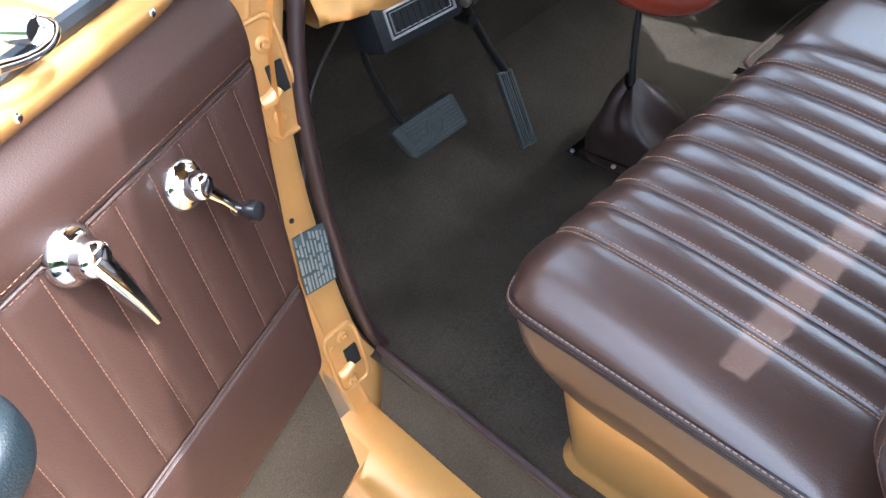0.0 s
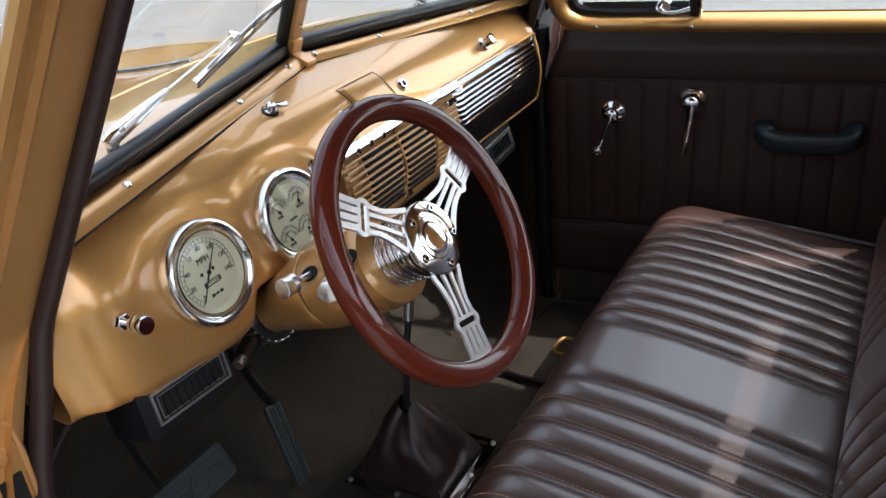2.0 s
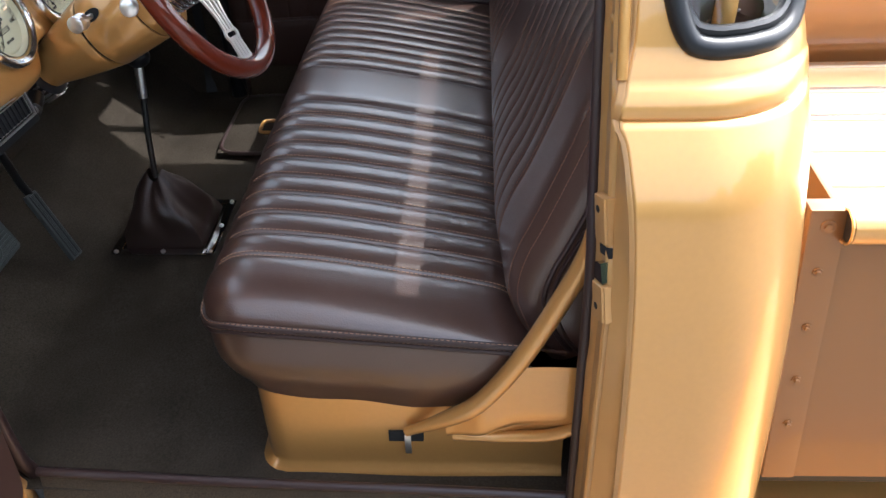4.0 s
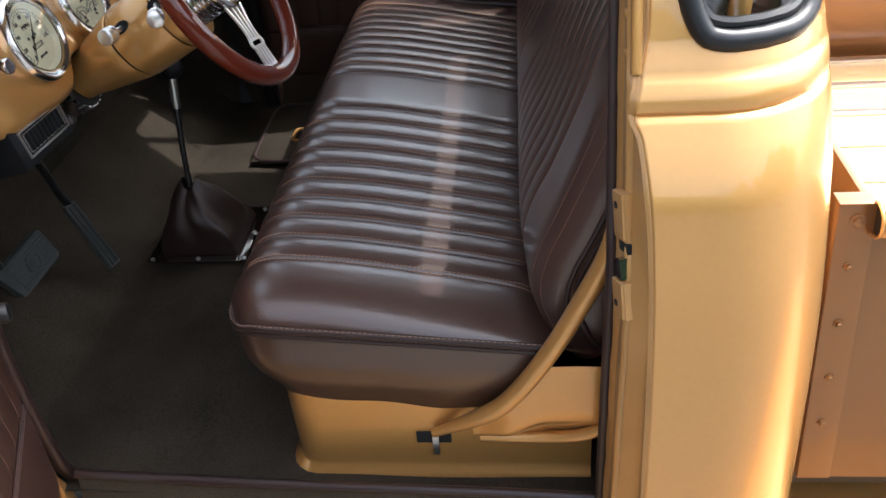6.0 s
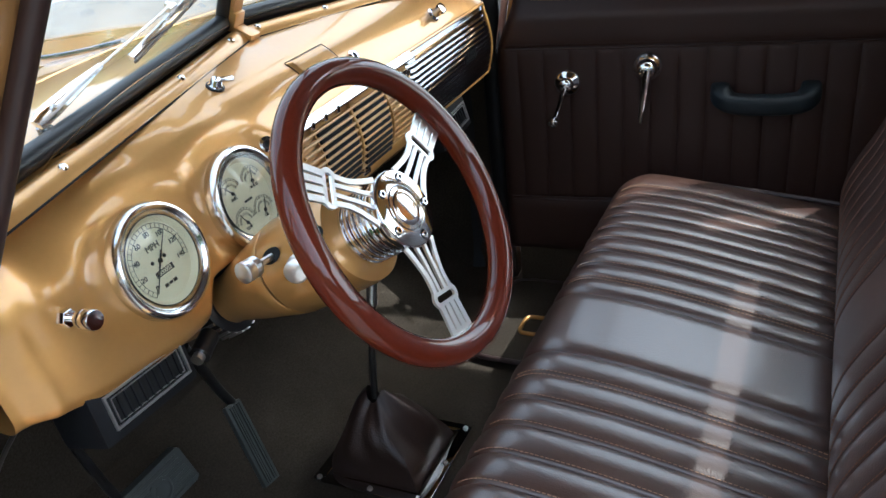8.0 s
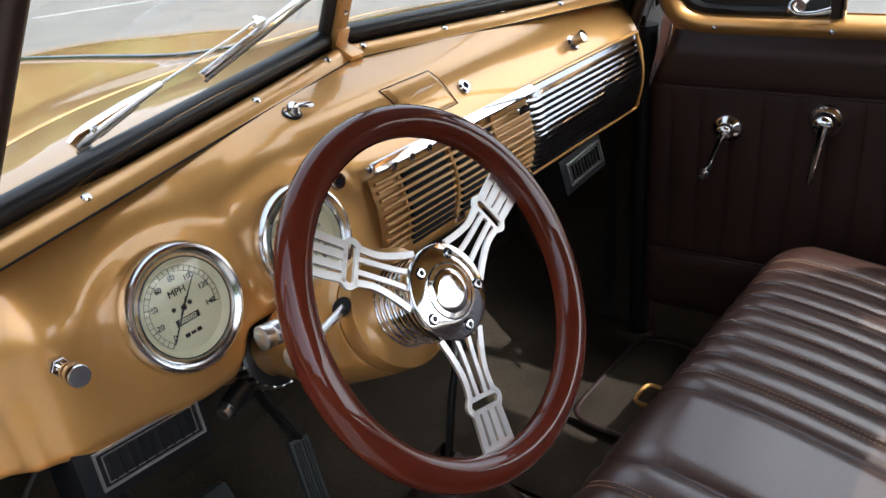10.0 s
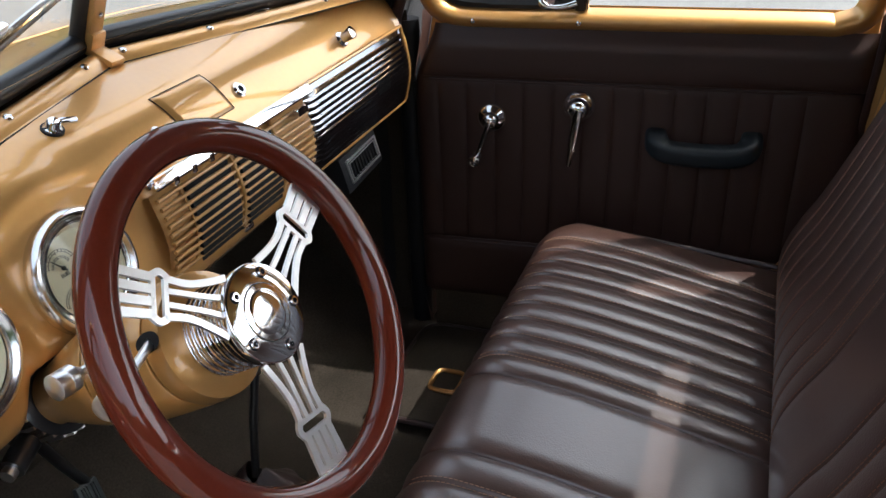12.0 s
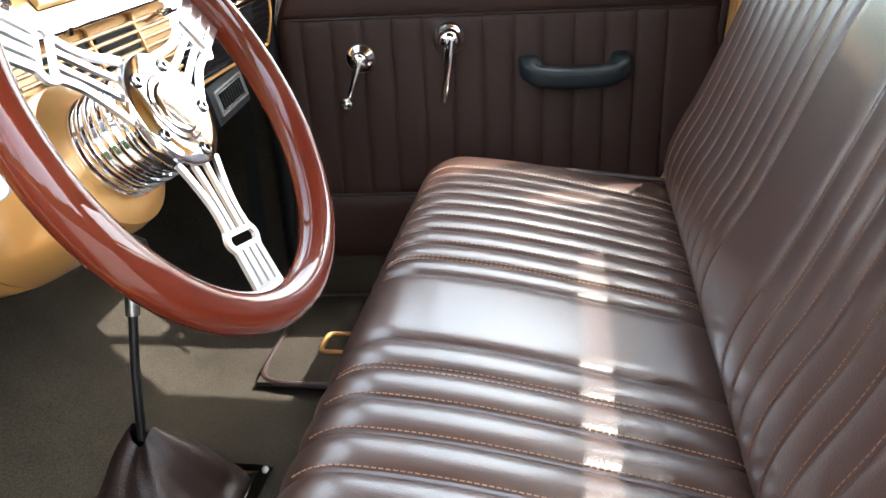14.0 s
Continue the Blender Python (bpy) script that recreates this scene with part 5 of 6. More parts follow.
loft(bm, pedestal, 140, 24)
base = part("seat_base", bm, GOLD, seat, "gold painted pressed steel seat base")
bm = bmesh.new()
box(bm, (0.0985, 0.265, 0.083), (0.006, 0.055, 0.022), None, 0.002)
part("base_slot", bm, DARK, base)
bm = bmesh.new()
box(bm, (0.092, 0.262, 0.070), (0.003, 0.010, 0.040), pose(0, 0, 0, 0, 0, 0), 0.001)
part("slot_latch", bm, ALU, base)
for y, z in ((0.185, 0.098), (0.050, 0.102)):
    bm = bmesh.new()
    lathe(bm, [(0.007, 0), (0.007, 0.002), (0.005, 0.004), (0.001, 0.005)], axes((0.1, y, z), (-1, 0, 0), (0, 1, 0)), 16)
    part("base_bolt", bm, ALU, base)
bm = bmesh.new()
loft(bm, lambda u, v: (0.092 - (0.037 - 0.018 * smooth01((u - 0.72) / 0.28)) * smooth01(v * 2.2), -0.025 + 0.225 * u, 0.090 + (curve(-0.025 + 0.225 * u, [(-0.03, 0.262), (0.0, 0.271), (0.075, 0.273), (0.10, 0.266), (0.15, 0.190), (0.21, 0.140)]) - 0.090) * v), 28, 12)
part("side_bracket", bm, GOLD, base)

# tubular seat frame arms on both sides
for s in (1, -1):
    fx = (lambda x: x) if s > 0 else (lambda x: 2 * 0.77 - x)
    bm = bmesh.new()
    arm = [(0.092, 0.262, 0.100), (0.074, 0.206, 0.145), (0.060, 0.150, 0.197), (0.056, 0.094, 0.284), (0.057, 0.045, 0.385), (0.060, 0.008, 0.48), (0.066, -0.008, 0.60), (0.074, -0.020, 0.72),
           (0.080, -0.040, 0.815), (0.083, -0.066, 0.848), (0.084, -0.0850, 0.841), (0.086, -0.1015, 0.822), (0.086, -0.1110, 0.795), (0.086, -0.1130, 0.770), (0.085, -0.1120, 0.735), (0.086, -0.118, 0.66), (0.090, -0.125, 0.50)]
    pts = spline([(fx(x), y, z) for x, y, z in arm], 80)
    tube(bm, pts, [0.008 + 0.006 * smooth01(i / 8) - 0.002 * smooth01((i - 40) / 10) for i in range(81)], 14)
    part("frame_tube", bm, GOLD, seat, "bent gold painted steel tube")
    bm = bmesh.new()
    tube(bm, spline([(fx(0.092), 0.19, 0.094), (fx(0.080), 0.10, 0.104), (fx(0.062), 0.03, 0.132), (fx(0.052), -0.03, 0.19)], 20), 0.010, 12)
    part("lower_tube", bm, GOLD, seat)


# ---- doors ----
def make_door(name, origin, udir, label, driver):
    """A cab door: u runs back from the hinge, v is height, w points into the cab when shut."""
    U = Vector((*udir, 0)).normalized()
    Wd = Vector((-U.y, U.x, 0)) if driver else Vector((U.y, -U.x, 0))
    O = Vector(origin)

    def P(u, v, w):
        return O + U * u + Wd * w + Vector((0, 0, v))

    root = empty(name, label, "door", origin, kind="structure")
    L, SEAM, LOW, FOOT = (0.85, 0.604, 0.300, 0.155) if driver else (0.85, 0.595, 0.235, 0.100)
    TOP = 0.700 if driver else 0.686

    def front_edge(v):
        """How far the trimmed panel's front edge lies behind the hinge line."""
        if driver:
            return curve(v, [(-0.11, 0.118), (0.04, 0.108), (0.167, 0.094), (0.311, 0.073), (0.469, 0.040), (0.56, 0.016), (0.604, 0.006), (0.65, 0.003), (0.69, 0.008), (0.72, 0.017), (0.75, 0.030)])
        return 0.004 + 0.05 * smooth01((v - 0.56) / 0.16) + 0.05 * smooth01((0.10 - v) / 0.2)

    def trim_top(u):
        """The trim climbs round the foot of the window at its front end."""
        return TOP + 0.012 + (0.016 * (1 - smooth01((u + 0.03) / 0.07)) if driver else 0)

    # steel shell
    bm = bmesh.new()

    def shell_edge(v):
        """The steel shell narrows behind the driver's trim, out of the way of the hinge pillar."""
        return front_edge(v) + 0.055 if driver else front_edge(v) * 0.5

    def skin(u, v):
        vv = -0.11 + 0.83 * v
        return P(shell_edge(vv) + (L + 0.01 - shell_edge(vv)) * u, vv, -0.075 - 0.012 * math.sin(math.pi * v) + 0.05 * (bulge(v, 0.001) - 1))

    loft(bm, skin, 20, 20)
    part("outer_skin", bm, GOLD, root, "gold painted outer skin")
    bm = bmesh.new()
    loft(bm, lambda u, v: P(shell_edge(-0.11 + 0.83 * u) + (front_edge(-0.11 + 0.83 * u) + 0.002 - shell_edge(-0.11 + 0.83 * u)) * (v if driver else 0), -0.11 + 0.83 * u, -0.075 + 0.075 * v), 20, 4)
    loft(bm, lambda u, v: P(L + 0.01, -0.11 + 0.83 * u, -0.075 + 0.075 * v), 20, 4)
    loft(bm, lambda u, v: P(L * u, -0.11, -0.075 + 0.075 * v), 20, 4)
    part("door_edge", bm, GOLD if driver else PANEL, root)
    # trim panel
    pitch, u_first = (0.0526, 0.066) if driver else (0.0575, 0.055)
    lines = [u_first + pitch * k for k in range(15 if driver else 13)]

    def trim_w(u, v):
        e = bulge(u - front_edge(v), 0.03) * bulge(L - u, 0.03)
        w = 0.016
        if LOW < v < SEAM:
            d = min(abs(u - q) for q in lines)
            w += (0.0055 if driver else 0.0035) * bulge(d, 0.024) * smooth01(min(v - LOW, SEAM - v) / 0.012) - 0.002
        elif v >= SEAM:
            w += 0.008 * bulge(v - SEAM, 0.03) - 0.022 * smooth01((v - 0.655) / 0.05)
        else:
            w += 0.006 * bulge(LOW - v, 0.03) * bulge(v - FOOT, 0.04)
        return (w + 0.004) * e - 0.004

    vs = sorted(set(np.linspace(FOOT, TOP + 0.012, 70)) | {SEAM - 0.002, SEAM, SEAM + 0.002, LOW - 0.002, LOW, LOW + 0.002})
    us = sorted(set(np.linspace(0, 1, 150)) | {(q - front_edge(0.4)) / (L - front_edge(0.4)) for q in lines})

    def trim(u, v):
        vv = vs[round(v * (len(vs) - 1))]
        uu = us[round(u * (len(us) - 1))]
        a = front_edge(vv) + (L - front_edge(vv)) * uu
        if vv > SEAM:
            vv = SEAM + (vv - SEAM) * (trim_top(a) - SEAM) / (TOP + 0.012 - SEAM)
            a = front_edge(vv) + (L - front_edge(vv)) * uu
        return P(a, vv, trim_w(a, vv))

    bm = bmesh.new()
    loft(bm, trim, len(us) - 1, len(vs) - 1)
    panel = part("trim_panel", bm, PANEL, root, "brown pleated vinyl trim panel")
    bm = bmesh.new()
    for dv in (0.004, -0.004):
        for h in (SEAM, LOW):
            tube(bm, [P(u, h + dv, trim_w(u, h) + 0.002) for u in np.linspace(front_edge(h) + 0.02, L - 0.02, 40)], 0.0022, 6)
    part("seam_welt", bm, PANEL, panel)
    bm = bmesh.new()
    for q in lines:
        stitch_row(bm, [P(q + 0.0015, v, trim_w(q + 0.0015, v) + 0.0006) for v in np.linspace(LOW + 0.006, SEAM - 0.006, 40) if q > front_edge(v) + 0.012] or [P(q, 0, 0)], step=0.0065, dash=0.0045, w=0.00035)
    stitch_row(bm, [P(u, SEAM + 0.008, trim_w(u, SEAM + 0.008) + 0.0005) for u in np.linspace(front_edge(SEAM) + 0.02, L - 0.02, 60)], w=0.0003)
    stitch_row(bm, [P(u, SEAM - 0.008, trim_w(u, SEAM - 0.008) + 0.0005) for u in np.linspace(front_edge(SEAM) + 0.02, L - 0.02, 60)], w=0.0003)
    part("trim_stitching", bm, THREAD_DIM if driver else PIPING, panel, smooth=False)
    bm = bmesh.new()
    loft(bm, lambda u, v: P(front_edge(0.0) + (L - front_edge(0.0)) * u, -0.10 + (FOOT + 0.11) * v, 0.003 + 0.004 * math.sin(math.pi * v)), 16, 8)
    part("carpet_strip", bm, SILL_CARPET, root, "brown carpet along the door's foot")
    VB = 0.320 if driver else 0.330       # the vent's division bar
    # window garnish and frame
    fu = lambda v: 0.046 + 0.37 * (v - 0.80)
    top = 1.22
    loop = [(0.16, TOP + 0.02), (0.42, TOP + 0.02), (0.72, TOP + 0.02), (L - 0.07, TOP + 0.022), (L - 0.025, TOP + 0.06), (L - 0.02, 0.9), (L - 0.03, 1.1), (L - 0.07, top - 0.03), (L - 0.16, top),
            (0.42, top), (0.34, top - 0.02), (fu(1.08), 1.08), (fu(0.95), 0.95), (fu(0.84), 0.84), (fu(0.79), 0.79), (0.047, TOP + 0.065), (0.062, TOP + 0.040), (0.092, TOP + 0.025), (0.125, TOP + 0.021)]
    pts = spline([(u, v, 0) for u, v in loop + loop[:1]], 150)[:-1]
    lean_w = lambda v: -0.014 + 0.30 * (v - TOP)
    bm = bmesh.new()
    cen = Vector((0.45, 0.95, 0))

    def garnish(u, v):
        k = round(u * len(pts)) % len(pts)
        p = pts[k]
        d = (pts[(k + 1) % len(pts)] - pts[k - 1]).normalized()
        nrm = Vector((-d.y, d.x, 0))
        if nrm.dot(cen - p) < 0:
            nrm = -nrm
        a = v * 2 - 1
        q = p + nrm * (a * 0.024)
        return P(q.x, q.y, lean_w(q.y) + 0.020 * (1 - a ** 2) + 0.004 - 0.014 * max(0, a) ** 2)

    loft(bm, garnish, len(pts), 14, close_u=True)
    part("window_garnish", bm, GOLD, root, "gold painted rounded window surround")
    bm = bmesh.new()
    inner, VENT_END = [], VB
    for k in range(len(pts)):
        p = pts[k]
        d = (pts[(k + 1) % len(pts)] - pts[k - 1]).normalized()
        nrm = Vector((-d.y, d.x, 0))
        if nrm.dot(cen - p) < 0:
            nrm = -nrm
        q = p + nrm * (0.018 + 0.011 * smooth01((VENT_END - p.x) / 0.02))
        inner.append(P(q.x, q.y, lean_w(q.y) - 0.010))
    tube(bm, inner, [0.0035 + 0.0075 * smooth01((VENT_END - (p - O).dot(U)) / 0.02) for p in inner], 8, closed=True)
    part("window_seal", bm, RUBBER, root, "black rubber window seal")
    bm = bmesh.new()
    c = sum(inner, Vector()) / len(inner)
    cv = bm.verts.new(c)
    ring = [bm.verts.new(p) for p in inner]
    for k in range(len(ring)):
        bm.faces.new((ring[k], ring[(k + 1) % len(ring)], cv))
    g = part("pane", bm, GLASS, root, "clear side glass", smooth=False)
    g.visible_shadow = False
    # division bar of the quarter vent, and its latch
    bm = bmesh.new()
    tube(bm, [P(VB + 0.02 * (v - 0.72), v, lean_w(v) - 0.006) for v in np.linspace(0.728, top, 12)], 0.011, 8)
    part("vent_bar", bm, BLACK_METAL, root, "black vent window division bar")
    bm = bmesh.new()
    tube(bm, [P(VB + 0.013, v, lean_w(v) - 0.002) for v in np.linspace(0.728, top, 8)], 0.004, 8)
    part("vent_bar_trim", bm, CHROME, root)
    bm = bmesh.new()
    loft(bm, lambda u, v: P(0.095 + (VB - 0.102) * u, TOP + 0.036 + (0.022 if driver else 0.034) * v, lean_w(0.73) - 0.004), 8, 3)
    part("vent_frame", bm, BLACK_METAL, root)
    bm = bmesh.new()
    LW = lean_w(0.745) + 0.026
    lu, lv = (0.270, 0.776) if driver else (0.276, 0.752)
    tube(bm, [P(lu, lv, LW - 0.026), P(lu, lv, LW + 0.008)], 0.012, 16)
    tube(bm, spline([P(lu + dx, lv + dv, LW + dw) for dx, dv, dw in ((-0.004, 0.010, 0), (-0.012, -0.002, 0.010), (0.002, -0.011, 0.014), (0.026, -0.010, 0.014), (0.052, -0.004, 0.010))], 16), [0.0055 + 0.0012 * math.sin(i * 0.4) for i in range(17)], 12)
    part("vent_latch", bm, CHROME, root, "chrome vent window latch")
    for u in ((0.317, 0.13) if driver else (0.33, 0.13)):
        bm = bmesh.new()
        lathe(bm, [(0.0048, -0.002), (0.0048, 0.001), (0.0034, 0.0022), (0.001, 0.0027)], axes(P(u, TOP + 0.020, lean_w(TOP + 0.020) + 0.023), Wd), 14)
        part("garnish_screw", bm, CHROME, root)
    # window crank
    cu, cv_ = (0.193, 0.553) if driver else (0.166, 0.516)
    w0 = trim_w(cu, cv_) - 0.002
    cm = axes(P(cu, cv_, w0), Wd)
    bm = bmesh.new()
    lathe(bm, [(0.029, 0.0), (0.030, 0.002), (0.0295, 0.005), (0.026, 0.010), (0.020, 0.0135), (0.0165, 0.016), (0.0165, 0.024), (0.0155, 0.030), (0.012, 0.034), (0.006, 0.036), (0.001, 0.0362)], cm, 40)
    crank = part("window_crank", bm, CHROME, root, "chrome window crank with black knob")
    end = P(cu - 0.026, cv_ - 0.074, w0 + 0.030) if not driver else P(cu - 0.034, cv_ - 0.058, w0 + 0.026)
    bm = bmesh.new()
    tube(bm, [P(cu, cv_, w0 + 0.028), P(cu, cv_, w0 + 0.028).lerp(end, 0.5) + Wd * 0.004, end], [0.010, 0.007, 0.006], 12, flat=0.7)
    part("crank_arm", bm, CHROME, crank)
    bm = bmesh.new()
    lathe(bm, [(0.006, -0.006), (0.009, -0.002), (0.006, 0.003), (0.006, 0.010), (0.010, 0.014), (0.0125, 0.022), (0.011, 0.030), (0.004, 0.032)], axes(end, Wd), 24)
    part("crank_knob", bm, CHROME if not driver else BLACK_METAL, crank)
    # inside door handle
    hu, hv = (0.347, 0.590) if driver else (0.338, 0.549)
    w0 = trim_w(hu, hv) - 0.002
    bm = bmesh.new()
    lathe(bm, [(0.031, 0.0), (0.032, 0.002), (0.0315, 0.006), (0.028, 0.013), (0.022, 0.018), (0.0195, 0.022), (0.0195, 0.032), (0.0175, 0.038), (0.012, 0.042), (0.005, 0.0438), (0.001, 0.044)], axes(P(hu, hv, w0), Wd), 40)
    handle = part("door_handle", bm, CHROME, root, "chrome curved inside door handle")
    bm = bmesh.new()
    hk = 1.0 if driver else 0.45
    hp = spline([P(hu, hv + 0.004, w0 + 0.034), P(hu - 0.008 * hk, hv - 0.03, w0 + 0.036), P(hu - 0.020 * hk, hv - 0.07, w0 + 0.030), P(hu - 0.034 * hk, hv - 0.118, w0 + 0.018)], 16)
    tube(bm, hp, [0.016 - 0.009 * i / 16 for i in range(17)], 14, flat=0.6)
    part("handle_lever", bm, CHROME, handle)
    # armrest
    bm = bmesh.new()
    ap = [(0.470, 0.497, 0.004), (0.470, 0.495, 0.030), (0.477, 0.487, 0.048), (0.502, 0.478, 0.056), (0.575, 0.475, 0.058), (0.648, 0.478, 0.056), (0.673, 0.487, 0.048), (0.681, 0.496, 0.030), (0.681, 0.500, 0.004)]
    thick = 0.029 if driver else 0.019
    if driver:
        ap = [(0.508 + 1.15 * (q[0] - 0.468), q[1] + 0.050, q[2] * 1.1) for q in ap]
    else:
        ap = [(0.573 + 0.82 * (q[0] - 0.575), q[1], q[2] * 0.9) for q in ap]
    rail = spline([P(*q) for q in ap], 48)

    def pad(u, v):
        k = round(v * 48)
        d = (rail[min(k + 1, 48)] - rail[max(k - 1, 0)]).normalized()
        side = d.cross(Vector((0, 0, 1))).normalized()
        up = side.cross(d)
        r = thick + 0.004 * math.sin(math.pi * v)
        c, q = math.cos(2 * math.pi * u), math.sin(2 * math.pi * u)
        return rail[k] + side * (r * math.copysign(abs(c) ** 0.6, c)) + up * (0.86 * r * math.copysign(abs(q) ** 0.6, q))

    loft(bm, pad, 32, 48, close_u=True)
    part("armrest", bm, GREEN_BLACK, root, "dark moulded plastic armrest pull")
    return root


OPEN = radians(67.1)
make_door("door_1", (0.025, 0.835, 0.012), (-math.sin(OPEN), -math.cos(OPEN)), "open driver's door trimmed in pleated brown vinyl", True)
make_door("door_2", (1.478, 0.855, 0), (0.10, -1.0), "shut passenger door trimmed in dark brown pleated vinyl", False)


# ---- outside: hood, fenders, wipers, bed ----
HOOD_TOP = [(0.9, 0.826), (1.05, 0.818), (1.2, 0.797), (1.4, 0.765), (1.7, 0.738), (2.05, 0.703), (2.25, 0.672), (2.40, 0.628), (2.49, 0.56), (2.54, 0.45), (2.56, 0.32)]
HOOD_HALF = [(0.9, 0.765), (1.1, 0.760), (1.3, 0.74), (1.7, 0.625), (2.1, 0.515), (2.4, 0.42), (2.5, 0.36), (2.56, 0.28)]


def hood_point(u, v):
    """Cowl and hood skin: u across from the driver's side, v from the windshield forward."""
    a = math.pi * u
    c, s = math.cos(a), math.sin(a)
    cx, sz = math.copysign(abs(c) ** 0.56, c), abs(s) ** 0.56
    y0 = 1.040 - 0.21 * 0.735 * abs(cx)
    y = y0 + (2.56 - y0) * v
    x = MID - curve(y, HOOD_HALF) * cx
    z = 0.27 + (curve(y, HOOD_TOP) - 0.27) * sz
    return Vector((x, y, z))


SEAM_V = 0.125
bm = bmesh.new()
loft(bm, lambda u, v: hood_point(u, SEAM_V + 0.002 + (0.998 - SEAM_V) * v), 110, 80)
hood = thing("hood", bm, GOLD, "rounded gold metallic painted truck hood", "car hood")
mod = hood.modifiers.new("skin", "SOLIDIFY")
mod.thickness, mod.offset = 0.003, -1.0
bm = bmesh.new()
tube(bm, [hood_point(u, SEAM_V) - Vector((0, 0, 0.003)) for u in np.linspace(0.0, 1.0, 120)], 0.0028, 6)
part("hood_seam", bm, DARK, hood)
bm = bmesh.new()
tube(bm, [hood_point(0.5, v) + Vector((0, 0, 0.002)) for v in np.linspace(SEAM_V + 0.01, 0.93, 60)], 0.0055, 8)
part("centre_trim", bm, CHROME_DARK, hood, "dark bright-metal strip along the hood's middle")
bm = bmesh.new()
back = lambda u: -0.02 + 0.050 * smooth01((abs(u - 0.5) - 0.44) / 0.04)      # set back behind the door pillars
loft(bm, lambda u, v: hood_point(u, back(u) + (SEAM_V - 0.002 - back(u)) * v), 110, 12)
cowl = thing("cowl", bm, GOLD, "glossy gold painted cowl ahead of the windshield", "cowl", kind="structure")
# cowl sides between hood and door openings
for side in (1, -1):
    bm = bmesh.new()

    def cowl_side(u, v):
        z = -0.25 + 0.96 * v
        l = pillar_edges(z)[0]
        x = l + 0.004 + (0.075 - l) * smooth01(u) - 0.02 * math.sin(math.pi * u)
        return Vector((x if side > 0 else 2 * MID - x, pillar_edges(z)[2] + 0.008 + 0.48 * u, z))

    loft(bm, cowl_side, 14, 30)
    thing("cowl_side", bm, GOLD, "gold painted cowl side ahead of the door", "cab wall", kind="structure")
bm = bmesh.new()
m = axes((0.082, 1.0, 0.668), (-0.62, -0.1, 0.78), (0.2, 0.9, 0.3))
loft(bm, lambda u, v: m @ Vector((0.024 * math.cos(2 * math.pi * u) * math.cos(math.pi / 2 * v), 0.013 * math.sin(2 * math.pi * u) * math.cos(math.pi / 2 * v), 0.009 * math.sin(math.pi / 2 * v))), 28, 8, close_u=True)
thing("cowl_ornament", bm, CHROME, "small oval chrome ornament on the gold cowl", "ornament")


def fender(name, side):
    cx = MID - side * 0.80
    bm = bmesh.new()

    def f(u, v):
        y = 1.30 + 1.45 * v
        top = 0.02 + 0.42 * math.sin(math.pi * min(1.0, 0.10 + 0.90 * v)) ** 0.6
        w = 0.30 * (0.55 + 0.45 * math.sin(math.pi * min(1, 0.15 + 0.8 * v)))
        a = math.pi * u
        return Vector((cx - w * math.cos(a), y, -0.35 + (top + 0.35) * math.sin(a) ** 0.7))

    loft(bm, f, 36, 40)
    thing(name, bm, GOLD, "rounded gold painted front fender", "fender", group="front fenders")


fender("fender", 1)
fender("fender", -1)


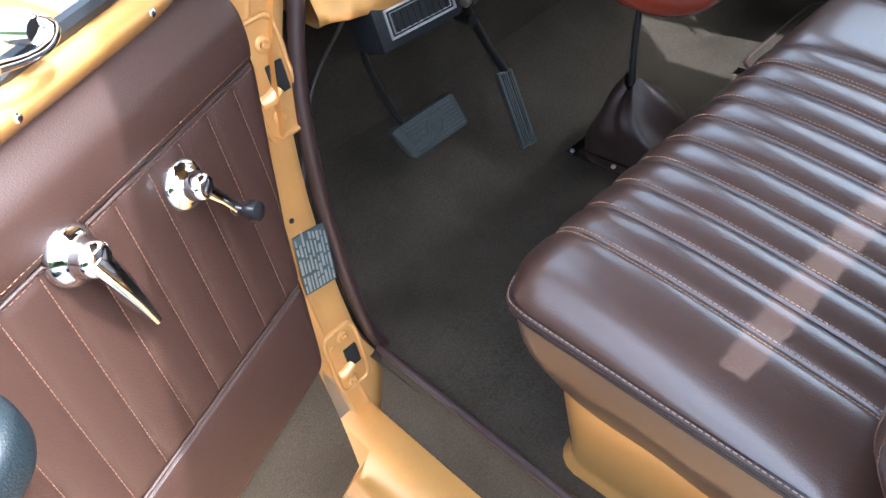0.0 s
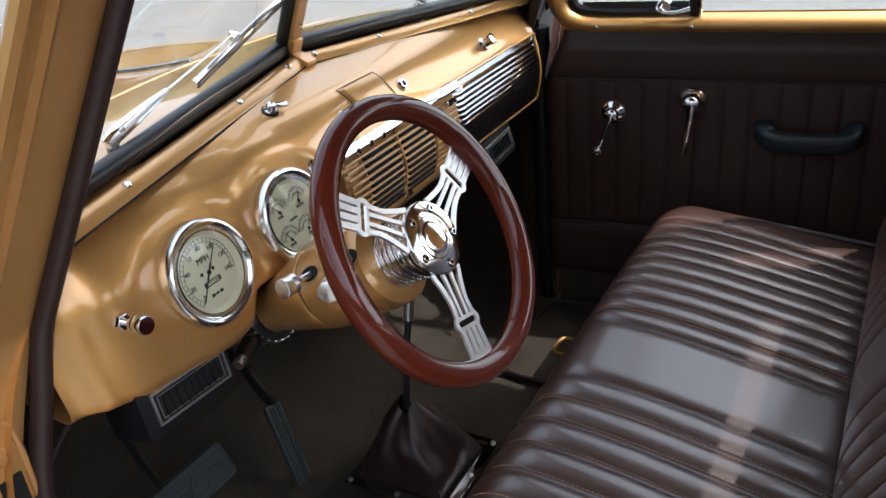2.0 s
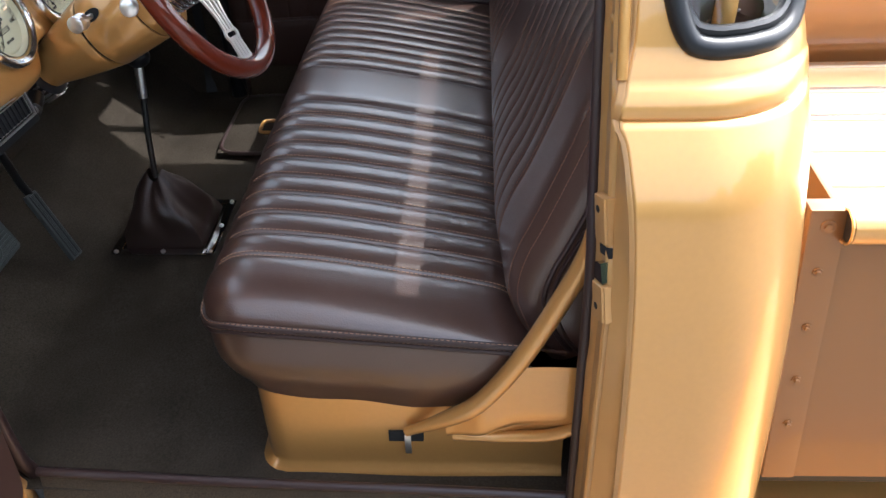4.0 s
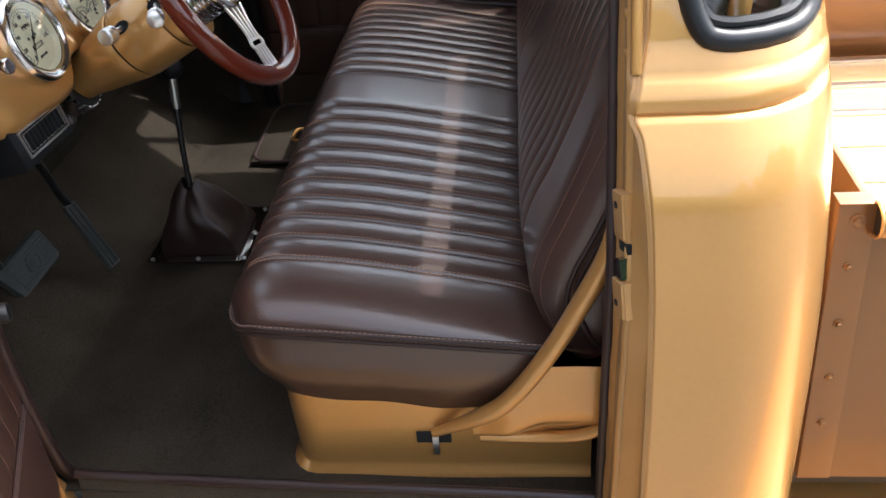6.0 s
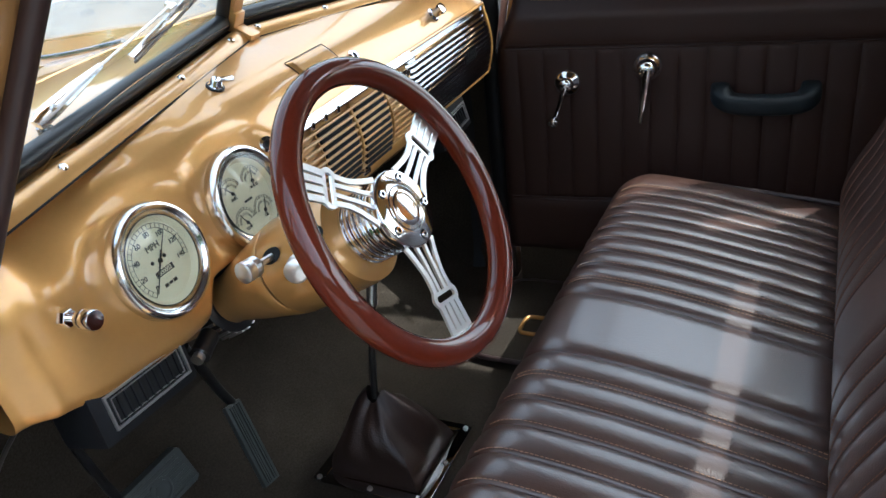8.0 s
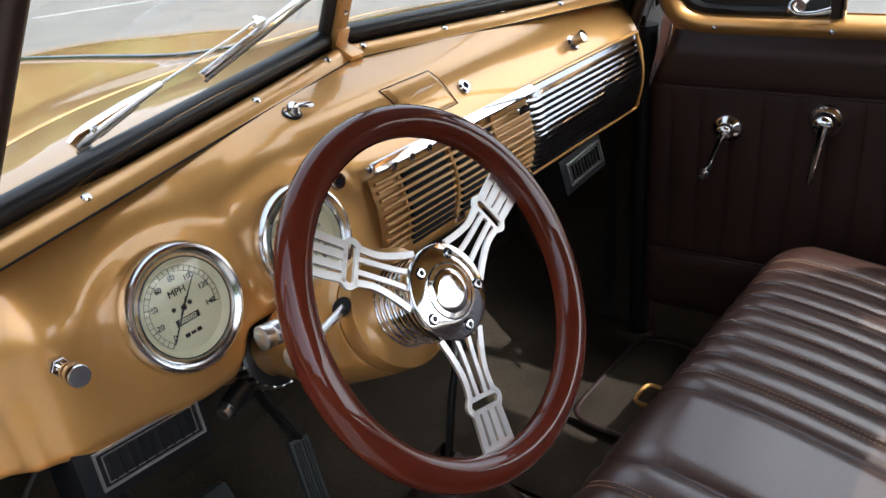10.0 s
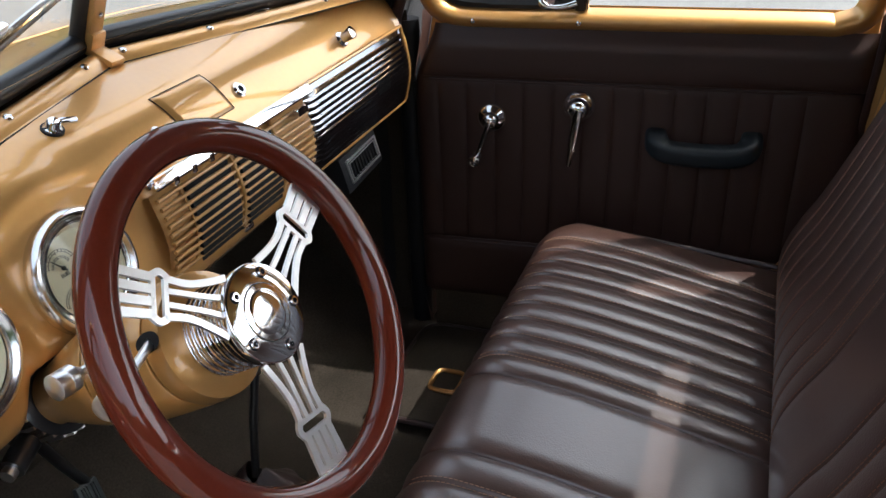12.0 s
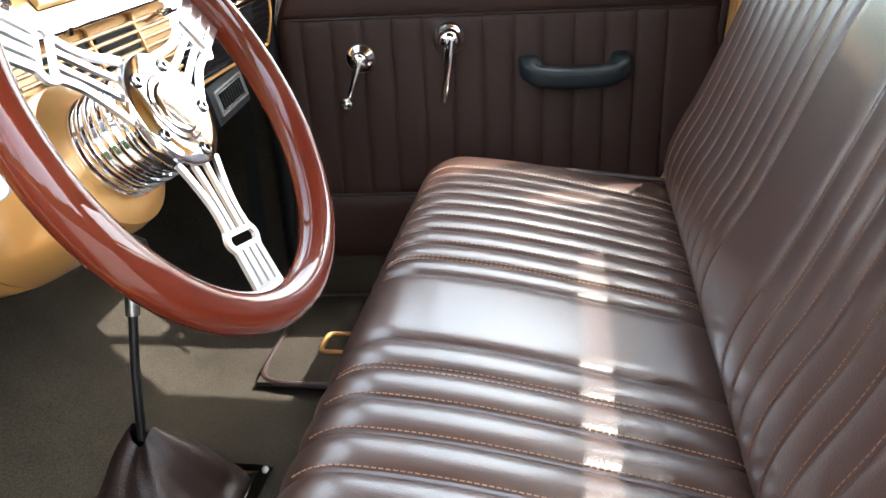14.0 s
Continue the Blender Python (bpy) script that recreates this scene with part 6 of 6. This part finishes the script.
def wiper(x0, sgn, rise):
    """Arm and blade; sgn is the way along the glass from the pivot, rise the extra slope."""
    root = empty("wiper", "chrome windshield wiper resting on the glass", "wiper", ws_point(x0, 0.0), group="wipers")
    out = Vector((0, 0.018, 0.008))

    def at(dx, h, f=1.0):
        return ws_point(x0 + sgn * dx, h - 0.010 + rise * dx) + out * f

    piv = at(0.0, 0.009)
    bm = bmesh.new()
    lathe(bm, [(0.006, -0.020), (0.009, -0.014), (0.010, -0.004), (0.009, 0.004), (0.006, 0.010)], axes(piv, (0.45 * -sgn, 0.2, 0.8)), 18)
    pivot = part("pivot", bm, CHROME_DARK, root)
    bm = bmesh.new()
    lathe(bm, [(0.010, -0.034), (0.0115, -0.031), (0.0115, -0.022), (0.008, -0.020)], axes(piv, (0.45 * -sgn, 0.2, 0.8)), 6)
    part("hex_nut", bm, CHROME, pivot)
    # tapered channel arm
    bm = bmesh.new()
    stations = [at(-0.020, 0.026), at(-0.010, 0.031), at(0.010, 0.036), at(0.050, 0.044), at(0.104, 0.052)]
    tube(bm, stations, [0.0075, 0.0105, 0.0100, 0.0078, 0.0038], 8, flat=0.55)
    arm = part("arm_base", bm, CHROME, root)
    bm = bmesh.new()
    lathe(bm, [(0.0034, -0.002), (0.0034, 0.0015), (0.002, 0.003)], axes(at(0.004, 0.036) + Vector((0, -0.0055, 0.002)), (0, -0.8, 0.5)), 12)
    part("arm_rivet", bm, CHROME, arm)
    bm = bmesh.new()
    coil = [at(0.012 + 0.055 * k / 60, 0.026 + 0.016 * k / 60, 0.8) for k in range(61)]
    tube(bm, coil, [0.0014 + 0.0008 * (k % 2) for k in range(61)], 8)
    part("arm_spring", bm, CHROME_DARK, arm)
    bm = bmesh.new()
    tube(bm, spline([at(0.100, 0.0515), at(0.18, 0.063), at(0.245, 0.0725), at(0.262, 0.0765), at(0.280, 0.0755)], 20), 0.0019, 8)
    part("arm_rod", bm, ALU, root)
    # slim blade with a ridge and a rubber lip
    p, q = at(0.172, 0.0385, 0.85), at(0.430, 0.0985, 0.85)
    bm = bmesh.new()
    tube(bm, [p, p.lerp(q, 0.33), p.lerp(q, 0.66), q], 0.0052, 6, flat=0.55)
    blade = part("blade", bm, CHROME, root)
    bm = bmesh.new()
    tube(bm, [p - out * 0.25 + Vector((0, 0, -0.004)), q - out * 0.25 + Vector((0, 0, -0.004))], 0.0022, 6)
    part("blade_rubber", bm, RUBBER, blade)
    bm = bmesh.new()
    c = at(0.278, 0.0735)
    box(bm, (0, 0, 0), (0.020, 0.008, 0.009), axes(c, (0, -0.5, 0.85), q - p), 0.003)
    box(bm, (0.002, 0.005, 0.001), (0.009, 0.010, 0.006), axes(c, (0, -0.5, 0.85), q - p), 0.0025)
    part("blade_clip", bm, ALU, blade)


wiper(0.368, 1, 0.0)
wiper(1.150, -1, 0.45)

# ---- truck bed behind the cab ----
bed = empty("truck_bed", "gold painted stepside truck bed with metal floor strips", "truck bed", (0.8, -1.3, 0.1))
BED_F, BED_X = -0.345, 0.128
FLOOR_Z = 0.10
bm = bmesh.new()
loft(bm, lambda u, v: (BED_X + 0.03 + (2 * (MID - BED_X) - 0.06) * u, BED_F - 1.9 * v, FLOOR_Z), 4, 4)
part("bed_floor", bm, BED_SUNLIT, bed, "gold painted bed floor boards")
for k in range(9):
    x = MID - 0.612 + 0.153 * k
    bm = bmesh.new()
    box(bm, (x, BED_F - 0.95, FLOOR_Z + 0.004), (0.022, 1.9, 0.008), None, 0.003)
    strip_ob = part("bed_strip", bm, ALU, bed, "bright metal floor strip")
    for j in range(4):
        bm = bmesh.new()
        lathe(bm, [(0.008, 0), (0.007, 0.004), (0.002, 0.006)], pose(x, BED_F - 0.12 - 0.5 * j, FLOOR_Z + 0.008), 12)
        part("strip_bolt", bm, ALU, strip_ob)
bm = bmesh.new()
box(bm, (MID, BED_F, 0.185), (2 * (MID - 0.172), 0.012, 0.52), None, 0.004)
part("front_panel", bm, BED_SHADED, bed)
for s in (1, -1):
    X = BED_X if s > 0 else 2 * MID - BED_X
    slope = Matrix.Shear("XY", 4, (0.17 * s, 0.0))      # the sides lean outward towards the floor
    slope = Matrix.Translation((X - s * 0.030, 0, 0)) @ slope
    bm = bmesh.new()
    box(bm, (s * 0.012, BED_F - 0.965, 0.215), (0.006, 1.92, 0.46), slope, 0.002)
    part("side_panel", bm, BED_SHADED, bed, "gold painted bed side")
    bm = bmesh.new()
    tube(bm, [slope @ Vector((-s * 0.008, BED_F - 0.004 - 1.92 * i / 8, 0.432)) for i in range(9)], 0.025, 24)
    rail = part("top_rail", bm, GOLD, bed, "rolled tubular top rail")
    bm = bmesh.new()
    mouth = axes(slope @ Vector((-s * 0.008, BED_F - 0.0035, 0.432)), (0, 1, 0))
    lathe(bm, [(0.0215, 0.0), (0.0215, 0.0012)], mouth, 24)
    part("rail_mouth", bm, BLACK_METAL, rail, "dark open end of the rolled rail")
    bm = bmesh.new()
    lathe(bm, [(0.0225, 0.0), (0.0255, 0.001), (0.0262, 0.0035), (0.0245, 0.0055), (0.0222, 0.004)], mouth, 24, cap=False)
    part("rail_lip", bm, GOLD, rail)
    # pressed stake: outward flange with bolts, folded edges at both sides and a closed top
    bm = bmesh.new()
    box(bm, (0, -0.3225, 0.222), (0.005, 0.047, 0.456), slope, 0.0015)
    stake = part("corner_stake", bm, BED_SHADED, bed, "pressed steel corner stake with bolts")
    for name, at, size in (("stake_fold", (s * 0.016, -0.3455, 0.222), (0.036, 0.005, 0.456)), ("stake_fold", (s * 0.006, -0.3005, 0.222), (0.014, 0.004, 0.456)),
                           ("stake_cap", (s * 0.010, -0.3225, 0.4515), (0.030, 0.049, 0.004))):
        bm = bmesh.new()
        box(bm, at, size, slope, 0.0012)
        part(name, bm, BED_SHADED, stake)
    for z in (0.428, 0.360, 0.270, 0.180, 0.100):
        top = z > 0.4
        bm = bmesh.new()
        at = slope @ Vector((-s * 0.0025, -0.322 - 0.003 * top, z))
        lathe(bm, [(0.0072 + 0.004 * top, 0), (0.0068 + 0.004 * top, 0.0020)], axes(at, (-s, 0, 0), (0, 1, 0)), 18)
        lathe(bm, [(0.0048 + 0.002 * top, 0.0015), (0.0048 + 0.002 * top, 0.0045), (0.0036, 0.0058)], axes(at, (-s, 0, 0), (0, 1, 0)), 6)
        part("stake_bolt", bm, BED_SHADED, stake)
for s in (1, -1):
    bm = bmesh.new()
    X0 = 0.30 if s > 0 else 2 * MID - 0.30
    loft(bm, lambda u, v: (X0 - s * 0.63 * u, 0.95 - 2.6 * v, -0.20 - 0.02 * u + 0.012 * math.sin(math.pi * u) - 0.05 * smooth01((u - 0.9) / 0.1)), 20, 20)
    thing("running_board", bm, GOLD, "glossy gold painted running board beside the cab", "running board", group="running boards")
bm = bmesh.new()
box(bm, (MID, -0.9, -0.06), (1.2, 2.6, 0.19), None, 0.02)
thing("chassis", bm, BLACK_METAL, "dark steel chassis under the bed", "chassis")
